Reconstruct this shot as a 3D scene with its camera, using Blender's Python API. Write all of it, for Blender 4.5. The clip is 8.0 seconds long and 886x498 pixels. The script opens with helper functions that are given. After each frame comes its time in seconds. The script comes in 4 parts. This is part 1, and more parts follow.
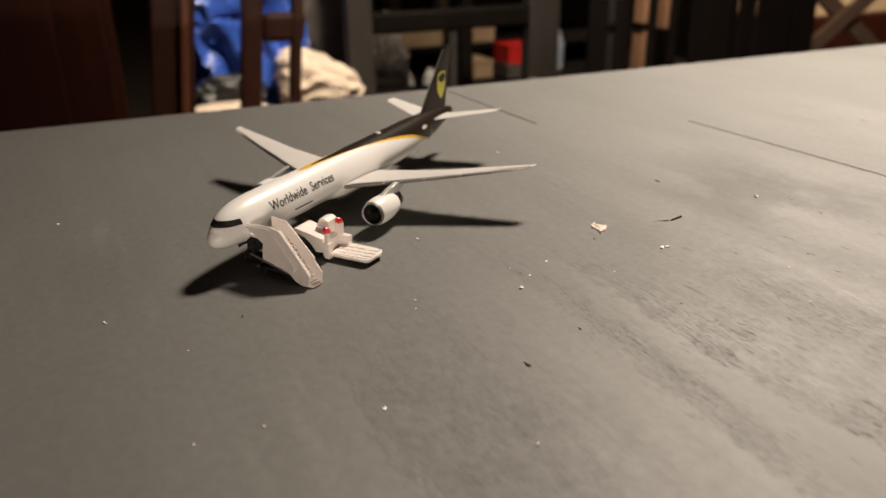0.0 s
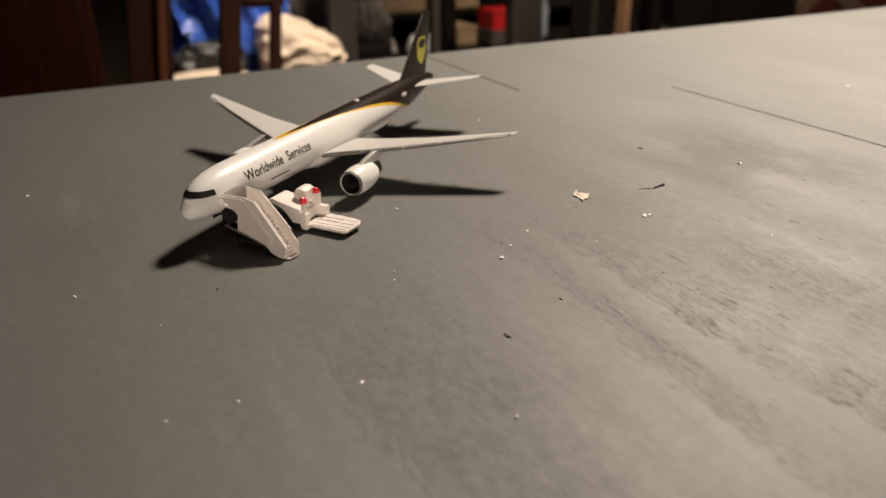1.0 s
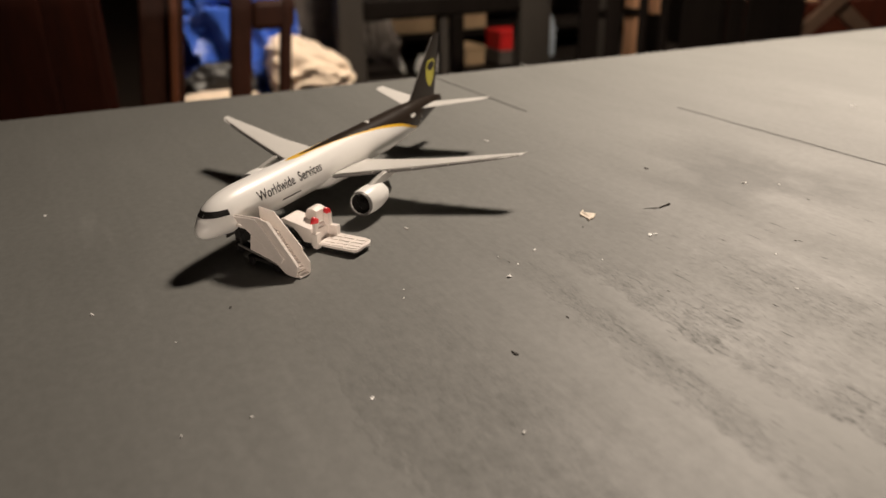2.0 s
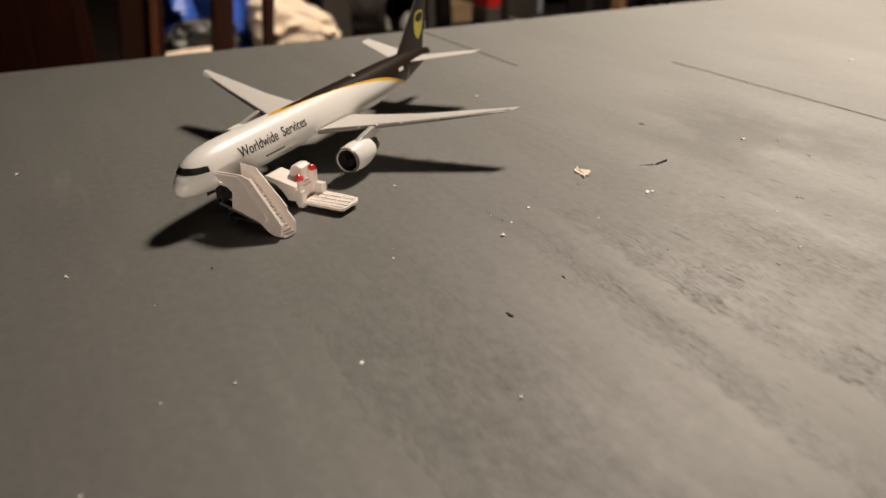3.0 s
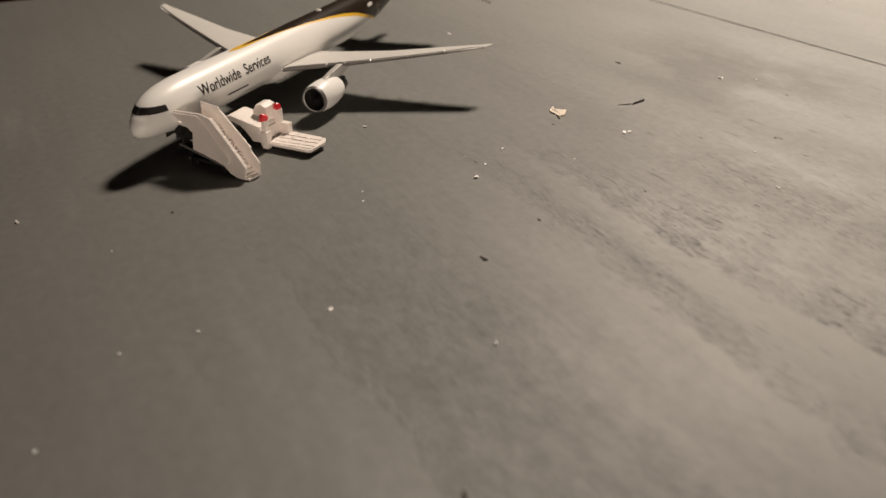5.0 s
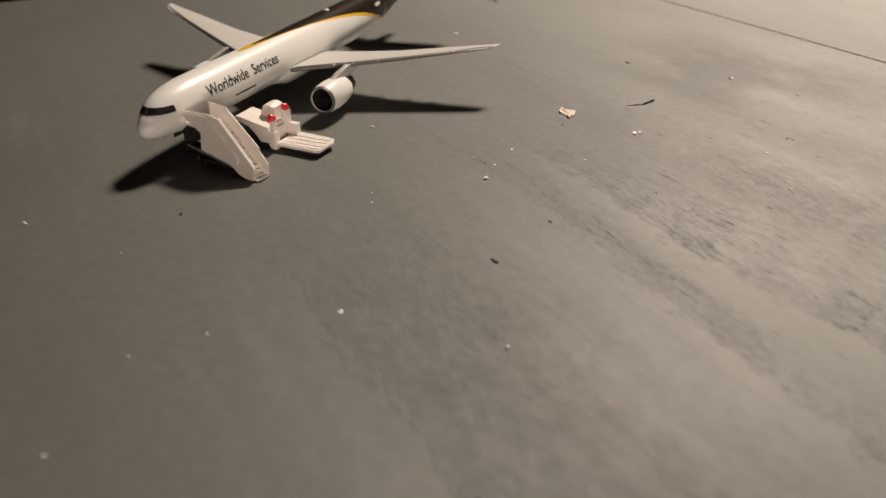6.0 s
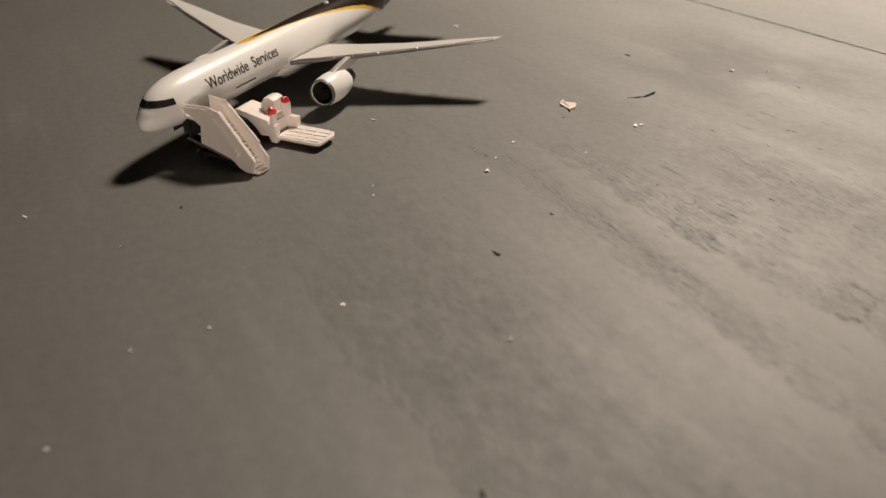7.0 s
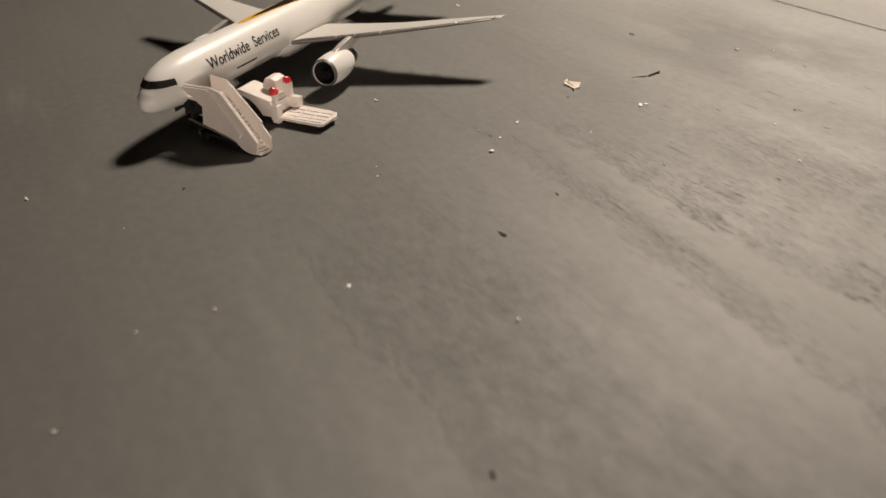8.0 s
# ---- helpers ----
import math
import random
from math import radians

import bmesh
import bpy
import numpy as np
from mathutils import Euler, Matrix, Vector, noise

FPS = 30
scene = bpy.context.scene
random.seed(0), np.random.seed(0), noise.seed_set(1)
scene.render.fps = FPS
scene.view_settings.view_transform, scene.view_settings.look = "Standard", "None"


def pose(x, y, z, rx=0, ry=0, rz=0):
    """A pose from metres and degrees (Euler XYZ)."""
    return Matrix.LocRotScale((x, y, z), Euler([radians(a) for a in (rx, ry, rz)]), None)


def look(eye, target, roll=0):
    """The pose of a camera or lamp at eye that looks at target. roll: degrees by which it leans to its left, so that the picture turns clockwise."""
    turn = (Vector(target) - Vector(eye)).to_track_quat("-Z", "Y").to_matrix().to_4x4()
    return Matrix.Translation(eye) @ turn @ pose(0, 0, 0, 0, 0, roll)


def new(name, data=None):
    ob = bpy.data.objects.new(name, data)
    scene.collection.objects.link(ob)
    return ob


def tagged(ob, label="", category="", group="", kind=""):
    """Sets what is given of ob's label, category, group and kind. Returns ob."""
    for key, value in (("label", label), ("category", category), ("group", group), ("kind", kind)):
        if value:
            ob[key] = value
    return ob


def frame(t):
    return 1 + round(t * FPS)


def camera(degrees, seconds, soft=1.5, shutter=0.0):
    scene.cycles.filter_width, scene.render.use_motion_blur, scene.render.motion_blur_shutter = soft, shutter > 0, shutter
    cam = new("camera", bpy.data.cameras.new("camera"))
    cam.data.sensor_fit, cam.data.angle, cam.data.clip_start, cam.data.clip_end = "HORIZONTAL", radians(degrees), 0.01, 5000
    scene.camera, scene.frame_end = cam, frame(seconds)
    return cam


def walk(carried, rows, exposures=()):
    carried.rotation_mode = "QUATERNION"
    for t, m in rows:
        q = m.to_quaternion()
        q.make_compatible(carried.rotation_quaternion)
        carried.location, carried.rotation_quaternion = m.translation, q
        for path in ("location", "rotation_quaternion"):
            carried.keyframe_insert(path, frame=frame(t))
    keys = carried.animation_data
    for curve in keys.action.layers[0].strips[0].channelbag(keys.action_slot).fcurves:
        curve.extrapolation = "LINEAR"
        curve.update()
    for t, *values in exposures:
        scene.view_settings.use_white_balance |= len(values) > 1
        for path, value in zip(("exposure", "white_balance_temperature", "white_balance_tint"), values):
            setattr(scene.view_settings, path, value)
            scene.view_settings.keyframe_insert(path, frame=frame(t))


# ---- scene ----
from functools import partial

TOP = 0.75          # height of the table's top over the floor
MM = 0.001

# ---------------------------------------------------------------- camera
cam = camera(60.33, 8.0)
cam.data.dof.use_dof = True
cam.data.dof.focus_distance = 0.157
cam.data.dof.aperture_fstop = 20.0

# seconds, eye, (heading to the left of +y, pitch up, lean), degrees
PATH = [
    (0, (0.10700, -0.10894, TOP + 0.06721), (26.04, -22.64, -1.02)),
    (0.5, (0.10601, -0.10616, TOP + 0.06630), (25.49, -24.18, -1.01)),
    (1, (0.10695, -0.10602, TOP + 0.06635), (24.88, -25.01, -0.95)),
    (1.5, (0.10846, -0.10805, TOP + 0.06734), (25.33, -24.22, -1.21)),
    (1.7, (0.10845, -0.10882, TOP + 0.06798), (25.53, -23.57, -1.23)),
    (2.8, (0.10519, -0.10467, TOP + 0.06496), (25.12, -25.12, -1.24)),
    (3, (0.10496, -0.10397, TOP + 0.06463), (24.49, -26.54, -0.99)),
    (3.5, (0.10511, -0.10395, TOP + 0.06478), (23.86, -27.05, -0.79)),
    (4, (0.10502, -0.10262, TOP + 0.06399), (23.37, -27.45, -0.63)),
    (4.5, (0.10338, -0.09998, TOP + 0.06215), (22.36, -30.05, -0.23)),
    (4.7, (0.10356, -0.10028, TOP + 0.06210), (22.16, -30.65, -0.21)),
    (5.8, (0.10252, -0.10055, TOP + 0.06219), (22.47, -30.65, -0.18)),
    (6, (0.10216, -0.09983, TOP + 0.06200), (22.53, -30.72, -0.26)),
    (6.5, (0.10218, -0.10126, TOP + 0.06245), (22.50, -30.78, -0.31)),
    (7, (0.10163, -0.09991, TOP + 0.06162), (22.40, -31.14, -0.33)),
    (7.5, (0.10073, -0.10012, TOP + 0.06127), (22.46, -31.84, -0.42)),
    (8, (0.10048, -0.09985, TOP + 0.06099), (22.31, -32.45, -0.47)),
]


def aimed(eye, turn):
    yaw, pitch, lean = (radians(a) for a in turn)
    ahead = Vector((-math.sin(yaw) * math.cos(pitch), math.cos(yaw) * math.cos(pitch), math.sin(pitch)))
    return look(eye, Vector(eye) + ahead, math.degrees(lean))


walk(cam, [(t, aimed(eye, turn)) for t, eye, turn in PATH],
     exposures=((0, 0.27), (0.5, 0.22), (1.0, 0.19), (1.7, 0.17), (2.8, 0.14), (3.5, 0.11), (4.7, 0.03), (8, 0.04)))

# ---------------------------------------------------------------- light
world = bpy.data.worlds.new("room_dusk")
scene.world = world
world.use_nodes = True
world.node_tree.nodes["Background"].inputs["Color"].default_value = (1.0, 0.85, 0.7, 1)
world.node_tree.nodes["Background"].inputs["Strength"].default_value = 0.001


def lamp(name, kind, where, watts, colour, **more):
    data = bpy.data.lights.new(name, kind)
    data.energy, data.color = watts, colour
    if "size" in more:
        data.size = more["size"]
        if "height" in more:
            data.shape, data.size_y = "RECTANGLE", more["height"]
    if "cone" in more:
        data.spot_size, data.spot_blend = radians(more["cone"]), 1.0
    if "radius" in more:
        data.shadow_soft_size = more["radius"]
    ob = new(name, data)
    ob.matrix_world = look(where, more.get("target", (0, 0, 0)))
    return ob


# the lamp over the table's far end
lamp("table_lamp_light", "SPOT", (0.062, 0.47, TOP + 0.552), 40.3, (1.0, 0.84, 0.698), radius=0.058, cone=158, target=(0.32, 0.50, TOP))
# unseen low fill behind the camera, added to brighten the toys' near sides
lamp("low_fill_light", "AREA", (1.15, -1.15, TOP + 0.03), 9.5, (1.0, 0.82, 0.68), size=0.8, height=0.04, target=(0, 0, TOP + 0.02))
# unseen spots over the room's far side, added to brighten what stands there
lamp("back_fill_spot", "SPOT", (-0.084, 0.667, 1.75), 80.0, (1.0, 0.85, 0.68), radius=0.06, cone=66, target=(-0.637, 0.946, 0.6))
lamp("back_fill_spot", "SPOT", (0.315, 1.51, 1.75), 150.0, (1.0, 0.85, 0.68), radius=0.06, cone=84, target=(0.08, 2.31, 0.55))

# one more added spot, for the crossed chair bars
lamp("back_fill_spot", "SPOT", (0.487, 1.1, 1.65), 9.0, (1.0, 0.85, 0.68), radius=0.05, cone=44, target=(0.10, 1.33, 0.70))

# ---------------------------------------------------------------- materials


def shader(name, colour, rough=0.5, metal=0.0, spots=0.12, scale=30.0, bump=0.0, bump_scale=200.0, coat=0.0, stretch=(1, 1, 1), spec=0.5, sheen=0.0):
    """A painted, plastic, wooden or cloth surface: colour varied at two scales, and fine relief."""
    mat = bpy.data.materials.new(name)
    mat.use_nodes = True
    nodes, links = mat.node_tree.nodes, mat.node_tree.links
    bsdf = nodes["Principled BSDF"]
    bsdf.inputs["Metallic"].default_value = metal
    bsdf.inputs["Coat Weight"].default_value = coat
    bsdf.inputs["Coat Roughness"].default_value = 0.15
    bsdf.inputs["Sheen Weight"].default_value = sheen
    bsdf.inputs["Specular IOR Level"].default_value = spec
    where = nodes.new("ShaderNodeTexCoord")
    place = nodes.new("ShaderNodeMapping")
    place.inputs["Scale"].default_value = stretch
    links.new(where.outputs["Object"], place.inputs["Vector"])
    big, small = nodes.new("ShaderNodeTexNoise"), nodes.new("ShaderNodeTexNoise")
    big.inputs["Scale"].default_value, small.inputs["Scale"].default_value = scale, scale * 9
    big.inputs["Detail"].default_value = small.inputs["Detail"].default_value = 4
    for tex in (big, small):
        links.new(place.outputs["Vector"], tex.inputs["Vector"])
    add = nodes.new("ShaderNodeMath")
    add.operation = "ADD"
    links.new(big.outputs["Fac"], add.inputs[0])
    links.new(small.outputs["Fac"], add.inputs[1])
    ramp = nodes.new("ShaderNodeMapRange")
    ramp.inputs["From Min"].default_value, ramp.inputs["From Max"].default_value = 0.6, 1.4
    ramp.inputs["To Min"].default_value, ramp.inputs["To Max"].default_value = 1 - spots, 1 + spots
    links.new(add.outputs[0], ramp.inputs["Value"])
    tint = nodes.new("ShaderNodeMix")
    tint.data_type, tint.blend_type = "RGBA", "MULTIPLY"
    tint.inputs["Factor"].default_value = 1
    tint.inputs["A"].default_value = (*colour, 1)
    links.new(ramp.outputs["Result"], tint.inputs["B"])
    links.new(tint.outputs["Result"], bsdf.inputs["Base Color"])
    rr = nodes.new("ShaderNodeMapRange")
    rr.inputs["To Min"].default_value, rr.inputs["To Max"].default_value = rough * 0.85, min(1, rough * 1.15)
    links.new(small.outputs["Fac"], rr.inputs["Value"])
    links.new(rr.outputs["Result"], bsdf.inputs["Roughness"])
    if bump:
        relief, tex = nodes.new("ShaderNodeBump"), nodes.new("ShaderNodeTexNoise")
        tex.inputs["Scale"].default_value, tex.inputs["Detail"].default_value = bump_scale, 5
        links.new(place.outputs["Vector"], tex.inputs["Vector"])
        relief.inputs["Strength"].default_value, relief.inputs["Distance"].default_value = bump, 1.0 / bump_scale
        links.new(tex.outputs["Fac"], relief.inputs["Height"])
        links.new(relief.outputs["Normal"], bsdf.inputs["Normal"])
    return mat


WHITE = shader("white_gloss_enamel", (0.86, 0.855, 0.825), 0.34, spots=0.02, scale=120, spec=0.32)
BROWN = shader("dark_brown_enamel", (0.022, 0.016, 0.012), 0.33, spots=0.15, scale=120, spec=0.07)
WING = shader("light_grey_enamel", (0.60, 0.59, 0.56), 0.4, spots=0.05, scale=150)
SILVER = shader("bare_silver_metal", (0.62, 0.60, 0.57), 0.33, metal=0.9, spots=0.08, scale=300)
PYLON = shader("silver_grey_paint", (0.50, 0.49, 0.46), 0.4, metal=0.3, spots=0.08, scale=300)
DULL = shader("dull_grey_metal", (0.22, 0.21, 0.20), 0.5, metal=0.4, spots=0.12, scale=300)
DARK_METAL = shader("dark_engine_metal", (0.07, 0.065, 0.06), 0.45, metal=0.6, spots=0.2, scale=400)
BLACK = shader("black_print", (0.012, 0.011, 0.011), 0.45, spots=0.1, scale=300)
TYRE = shader("black_tyre_rubber", (0.012, 0.011, 0.011), 0.7, spots=0.15, scale=500, spec=0.1)
YELLOW = shader("mustard_yellow_print", (0.78, 0.47, 0.035), 0.4, spots=0.06, scale=200)
OLIVE = shader("olive_gold_print", (0.46, 0.42, 0.02), 0.4, spots=0.15, scale=500)
RED = shader("red_dabbed_paint", (0.72, 0.02, 0.03), 0.35, spots=0.12, scale=600)
PLASTIC = shader("white_moulded_plastic", (0.85, 0.79, 0.74), 0.45, spots=0.06, scale=250, bump=0.12, bump_scale=900)
CHASSIS = shader("dark_grey_plastic", (0.022, 0.021, 0.020), 0.5, spots=0.15, scale=300, spec=0.15)
MAHOGANY = shader("dark_mahogany_wood", (0.024, 0.0045, 0.0016), 0.7, spec=0.12, spots=0.45, scale=6, stretch=(6, 6, 0.6), bump=0.1, bump_scale=60)
CHAIRWOOD = shader("dark_brown_chair_wood", (0.036, 0.011, 0.005), 0.55, spec=0.25, spots=0.4, scale=8, stretch=(6, 6, 0.7), bump=0.1, bump_scale=60)
# lighter wood colour for the lit edge of the brown chair's post
LIT_EDGE_WOOD = shader("lit_edge_red_brown_wood", (0.13, 0.040, 0.014), 0.5, spots=0.3, scale=8, stretch=(6, 6, 0.7))
STEEL = shader("grey_steel", (0.17, 0.165, 0.16), 0.5, metal=0.4, spots=0.08, scale=300)
GREYWOOD = shader("grey_brown_painted_wood", (0.038, 0.032, 0.027), 0.55, spots=0.2, scale=12, stretch=(5, 5, 0.8), bump=0.15, bump_scale=80)
BLACKWOOD = shader("black_stained_wood", (0.008, 0.006, 0.005), 0.5, spec=0.12, spots=0.3, scale=8, stretch=(6, 6, 0.7), bump=0.1, bump_scale=60)
BLUE = shader("blue_shiny_nylon", (0.03, 0.10, 0.50), 0.30, spots=0.2, scale=25, bump=0.3, bump_scale=70, sheen=0.3)
CREAM = shader("cream_cotton_cloth", (0.72, 0.58, 0.45), 0.9, spots=0.15, scale=20, bump=0.3, bump_scale=150, sheen=0.3)
TAUPE = shader("grey_brown_crumpled_cloth", (0.09, 0.075, 0.066), 0.8, spots=0.3, scale=18, bump=0.3, bump_scale=120)
KRAFT = shader("tan_cardboard", (0.42, 0.29, 0.17), 0.85, spots=0.15, scale=20, bump=0.1, bump_scale=200)
REDBOX = shader("red_lacquered_card", (0.65, 0.02, 0.02), 0.45, spots=0.12, scale=20)
CERAMIC = shader("white_glazed_ceramic", (0.85, 0.83, 0.80), 0.25, spots=0.05, scale=30)
BOTTLE = shader("grey_blue_plastic", (0.23, 0.26, 0.30), 0.35, spots=0.1, scale=30)
PEACH = shader("salmon_varnished_wood", (0.55, 0.30, 0.17), 0.45, spots=0.2, scale=12, stretch=(5, 5, 0.8))
PLASTER = shader("brown_wall_paint", (0.055, 0.042, 0.034), 0.9, spots=0.06, scale=3, bump=0.1, bump_scale=120)
DARKWALL = shader("dark_brown_wall_paint", (0.10, 0.075, 0.06), 0.9, spots=0.1, scale=3, bump=0.1, bump_scale=120)
BOARDS = shader("brown_floor_boards", (0.12, 0.07, 0.04), 0.5, spots=0.3, scale=5, stretch=(1, 8, 1))
CHIPMAT = shader("pale_wood_chip", (0.78, 0.69, 0.58), 0.8, spots=0.2, scale=700)
CRUMB = shader("white_crumb", (0.88, 0.87, 0.85), 0.35, spots=0.1, scale=900)
SOOT = shader("dark_brown_crumb", (0.035, 0.028, 0.022), 0.8, spots=0.3, scale=900)


def table_paint():
    """Grey satin paint brushed along the boards, scuffed darker in short strokes, with rubbed paler bands and a near
    right side brightened in place of sheen.
    """
    mat = bpy.data.materials.new("grey_satin_table_paint")
    mat.use_nodes = True
    nodes, links = mat.node_tree.nodes, mat.node_tree.links
    bsdf = nodes["Principled BSDF"]
    where = nodes.new("ShaderNodeTexCoord")

    def field(scale, stretch, detail=4.0, rough=0.55, shift=0.0):
        place, tex = nodes.new("ShaderNodeMapping"), nodes.new("ShaderNodeTexNoise")
        place.inputs["Scale"].default_value = stretch
        place.inputs["Location"].default_value = (shift, shift, 0)
        links.new(where.outputs["Object"], place.inputs["Vector"])
        links.new(place.outputs["Vector"], tex.inputs["Vector"])
        tex.inputs["Scale"].default_value, tex.inputs["Detail"].default_value, tex.inputs["Roughness"].default_value = scale, detail, rough
        return tex.outputs["Fac"]

    def ranged(value, a, b, c, d):
        node = nodes.new("ShaderNodeMapRange")
        for key, number in zip(("From Min", "From Max", "To Min", "To Max"), (a, b, c, d)):
            node.inputs[key].default_value = number
        links.new(value, node.inputs["Value"])
        return node.outputs["Result"]

    def times(a, b):
        node = nodes.new("ShaderNodeMath")
        node.operation = "MULTIPLY"
        links.new(a, node.inputs[0])
        links.new(b, node.inputs[1])
        return node.outputs[0]

    split = nodes.new("ShaderNodeSeparateXYZ")
    links.new(where.outputs["Object"], split.inputs[0])
    # wear runs in bands along the boards: their edges wander a little
    wander = nodes.new("ShaderNodeMath")
    wander.operation = "ADD"
    links.new(ranged(field(60, (0.3, 1, 1), 5, 0.65, 9.1), 0.3, 0.7, -0.0035, 0.0035), wander.inputs[0])
    ragged = nodes.new("ShaderNodeMath")
    ragged.operation = "ADD"
    links.new(ranged(field(420, (0.5, 1, 1), 4, 0.65, 6.1), 0.3, 0.7, -0.0022, 0.0022), ragged.inputs[0])
    links.new(split.outputs["Y"], ragged.inputs[1])
    links.new(ragged.outputs[0], wander.inputs[1])
    ramp = nodes.new("ShaderNodeValToRGB")
    # distance across the boards in millimetres, and how worn the paint is there
    wear = ((0, 0.05), (10, 0.05), (11.2, 0.65), (20, 0.85), (30, 0.75), (33.5, 0.95), (38, 0.5), (45, 0.10), (54.5, 0.05), (56.5, 0.75), (61, 0.70), (64, 0.25), (67, 0.04), (70.8, 0.03),
            (72.2, 1.0), (79, 0.90), (84, 0.60), (90, 0.50), (96, 0.65), (102, 0.90), (110, 0.80), (116, 0.50), (124, 0.35), (136, 0.08), (200, 0.05))
    stops = [(mm / 200, value) for mm, value in wear]
    for n, (at, value) in enumerate(stops):
        stop = ramp.color_ramp.elements[n] if n < 2 else ramp.color_ramp.elements.new(at)
        if n < 2:
            stop.position = (0.0, 1.0)[n]
    for stop, (at, value) in zip(sorted(ramp.color_ramp.elements, key=lambda e: e.position), stops):
        stop.position, stop.color = at, (value, value, value, 1)
    links.new(ranged(wander.outputs[0], 0.0, 0.20, 0, 1), ramp.inputs[0])
    # less worn towards the far end; the pitting keeps to the middle of the board
    worn = times(ramp.outputs["Color"], ranged(split.outputs["X"], 0.015, 0.065, 0.15, 1))
    pitted = times(worn, ranged(split.outputs["Y"], 0.035, 0.055, 0.25, 1))
    bands = ranged(field(26, (0.10, 1, 1), 3), 0.3, 0.7, 0.97, 1.03)
    cloud = ranged(field(14, (0.6, 1, 1), 5), 0.3, 0.7, 0.94, 1.06)
    strokes = times(ranged(field(320, (0.08, 1, 1), 3), 0.35, 0.65, 0.985, 1.015), ranged(field(520, (0.8, 1, 1), 5, 0.65, 2.9), 0.35, 0.65, 0.94, 1.06))
    # the wear comes in ragged patches within the bands
    patch = times(ranged(field(90, (0.4, 1, 1), 5, 0.65, shift=3.1), 0.36, 0.56, 0.20, 1), times(pitted, ranged(field(38, (0.5, 1, 1), 4, 0.6, 31.0), 0.36, 0.56, 0.25, 1)))
    rubbed = ranged(worn, 0, 1, 1.01, 0.95)
    smear = ranged(times(worn, ranged(field(330, (0.7, 1, 1), 4, 0.6, 5.3), 0.38, 0.60, 0, 1)), 0, 1, 1.03, 0.87)
    blotch = ranged(times(patch, ranged(field(380, (0.5, 1, 1), 5, 0.66, 1.3), 0.42, 0.62, 0, 1)), 0, 1, 1.02, 0.88)
    # short dents along the grain, a few longer scratches, and open pores
    pits = times(patch, ranged(field(850, (0.36, 1, 1), 3, 0.6, 7.7), 0.54, 0.65, 0, 1))
    specks = times(pitted, ranged(field(1300, (0.22, 1, 1), 2, 0.5, 4.4), 0.62, 0.71, 0, 1))
    pores = times(patch, ranged(field(1500, (0.42, 1, 1), 3, 0.6, 8.3), 0.53, 0.63, 0, 1))
    scratches = times(times(ranged(split.outputs["Y"], 0.045, 0.07, 0, 1), ranged(split.outputs["X"], 0.02, 0.05, 0.2, 1)), ranged(field(800, (0.14, 1, 1), 2, 0.5, 3.7), 0.67, 0.72, 0, 1))
    # the brush's fine lines show where the paint is thin, over the middle of the board
    thin = times(ranged(split.outputs["Y"], 0.02, 0.045, 0, 1), ranged(field(45, (0.4, 1, 1), 3, 0.5, 12.4), 0.45, 0.60, 0, 1))
    combed = ranged(times(thin, ranged(field(1000, (0.06, 1, 1), 2, 0.5, 2.2), 0.50, 0.64, 0, 1)), 0, 1, 1.0, 0.93)
    # pale rubbed scuffs on the unworn boards, and a dull stain by the open joint
    scuffed = ranged(times(ranged(field(110, (0.14, 1, 1), 3, 0.6, 15.2), 0.62, 0.74, 0, 1), ranged(split.outputs["Y"], 0.0, 0.02, 1, 0)), 0, 1, 1.0, 1.12)
    inside = times(times(ranged(split.outputs["Y"], 0.115, 0.135, 0, 1), ranged(split.outputs["Y"], 0.160, 0.178, 1, 0)), times(ranged(split.outputs["X"], -0.035, 0.0, 0, 1), ranged(split.outputs["X"], 0.03, 0.06, 1, 0)))
    stain = ranged(times(inside, ranged(field(55, (0.6, 1, 1), 5, 0.6, 21.0), 0.36, 0.54, 0, 1)), 0, 1, 1.0, 0.74)
    # near right boards brightened in the colour, standing in for the lamp's sheen there
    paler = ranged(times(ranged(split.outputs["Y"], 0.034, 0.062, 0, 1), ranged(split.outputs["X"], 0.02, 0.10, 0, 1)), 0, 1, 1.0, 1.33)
    scuffs = times(times(ranged(pits, 0, 1, 1.02, 0.77), ranged(pores, 0, 1, 1.02, 0.70)), times(ranged(specks, 0, 1, 1.0, 0.62), ranged(scratches, 0, 1, 1.0, 0.55)))
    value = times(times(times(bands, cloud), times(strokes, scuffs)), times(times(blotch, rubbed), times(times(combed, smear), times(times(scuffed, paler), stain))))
    tint = nodes.new("ShaderNodeMix")
    tint.data_type, tint.blend_type = "RGBA", "MULTIPLY"
    tint.inputs["Factor"].default_value = 1
    tint.inputs["A"].default_value = (0.100, 0.102, 0.092, 1)
    links.new(value, tint.inputs["B"])
    links.new(tint.outputs["Result"], bsdf.inputs["Base Color"])
    links.new(ranged(field(60, (0.3, 1, 1), 4), 0.3, 0.7, 0.63, 0.71), bsdf.inputs["Roughness"])
    # worn paint has lost its gloss; the brightened part is given more
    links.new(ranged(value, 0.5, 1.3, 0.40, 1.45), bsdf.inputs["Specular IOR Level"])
    # brushed along the boards: the sheen spreads across them
    across = nodes.new("ShaderNodeCombineXYZ")
    across.inputs[0].default_value, across.inputs[1].default_value = 0.616, 0.788
    links.new(across.outputs[0], bsdf.inputs["Tangent"])
    bsdf.inputs["Anisotropic"].default_value = 0.35

    def bumped(height, strength, distance, before=None):
        node = nodes.new("ShaderNodeBump")
        node.inputs["Strength"].default_value, node.inputs["Distance"].default_value = strength, distance
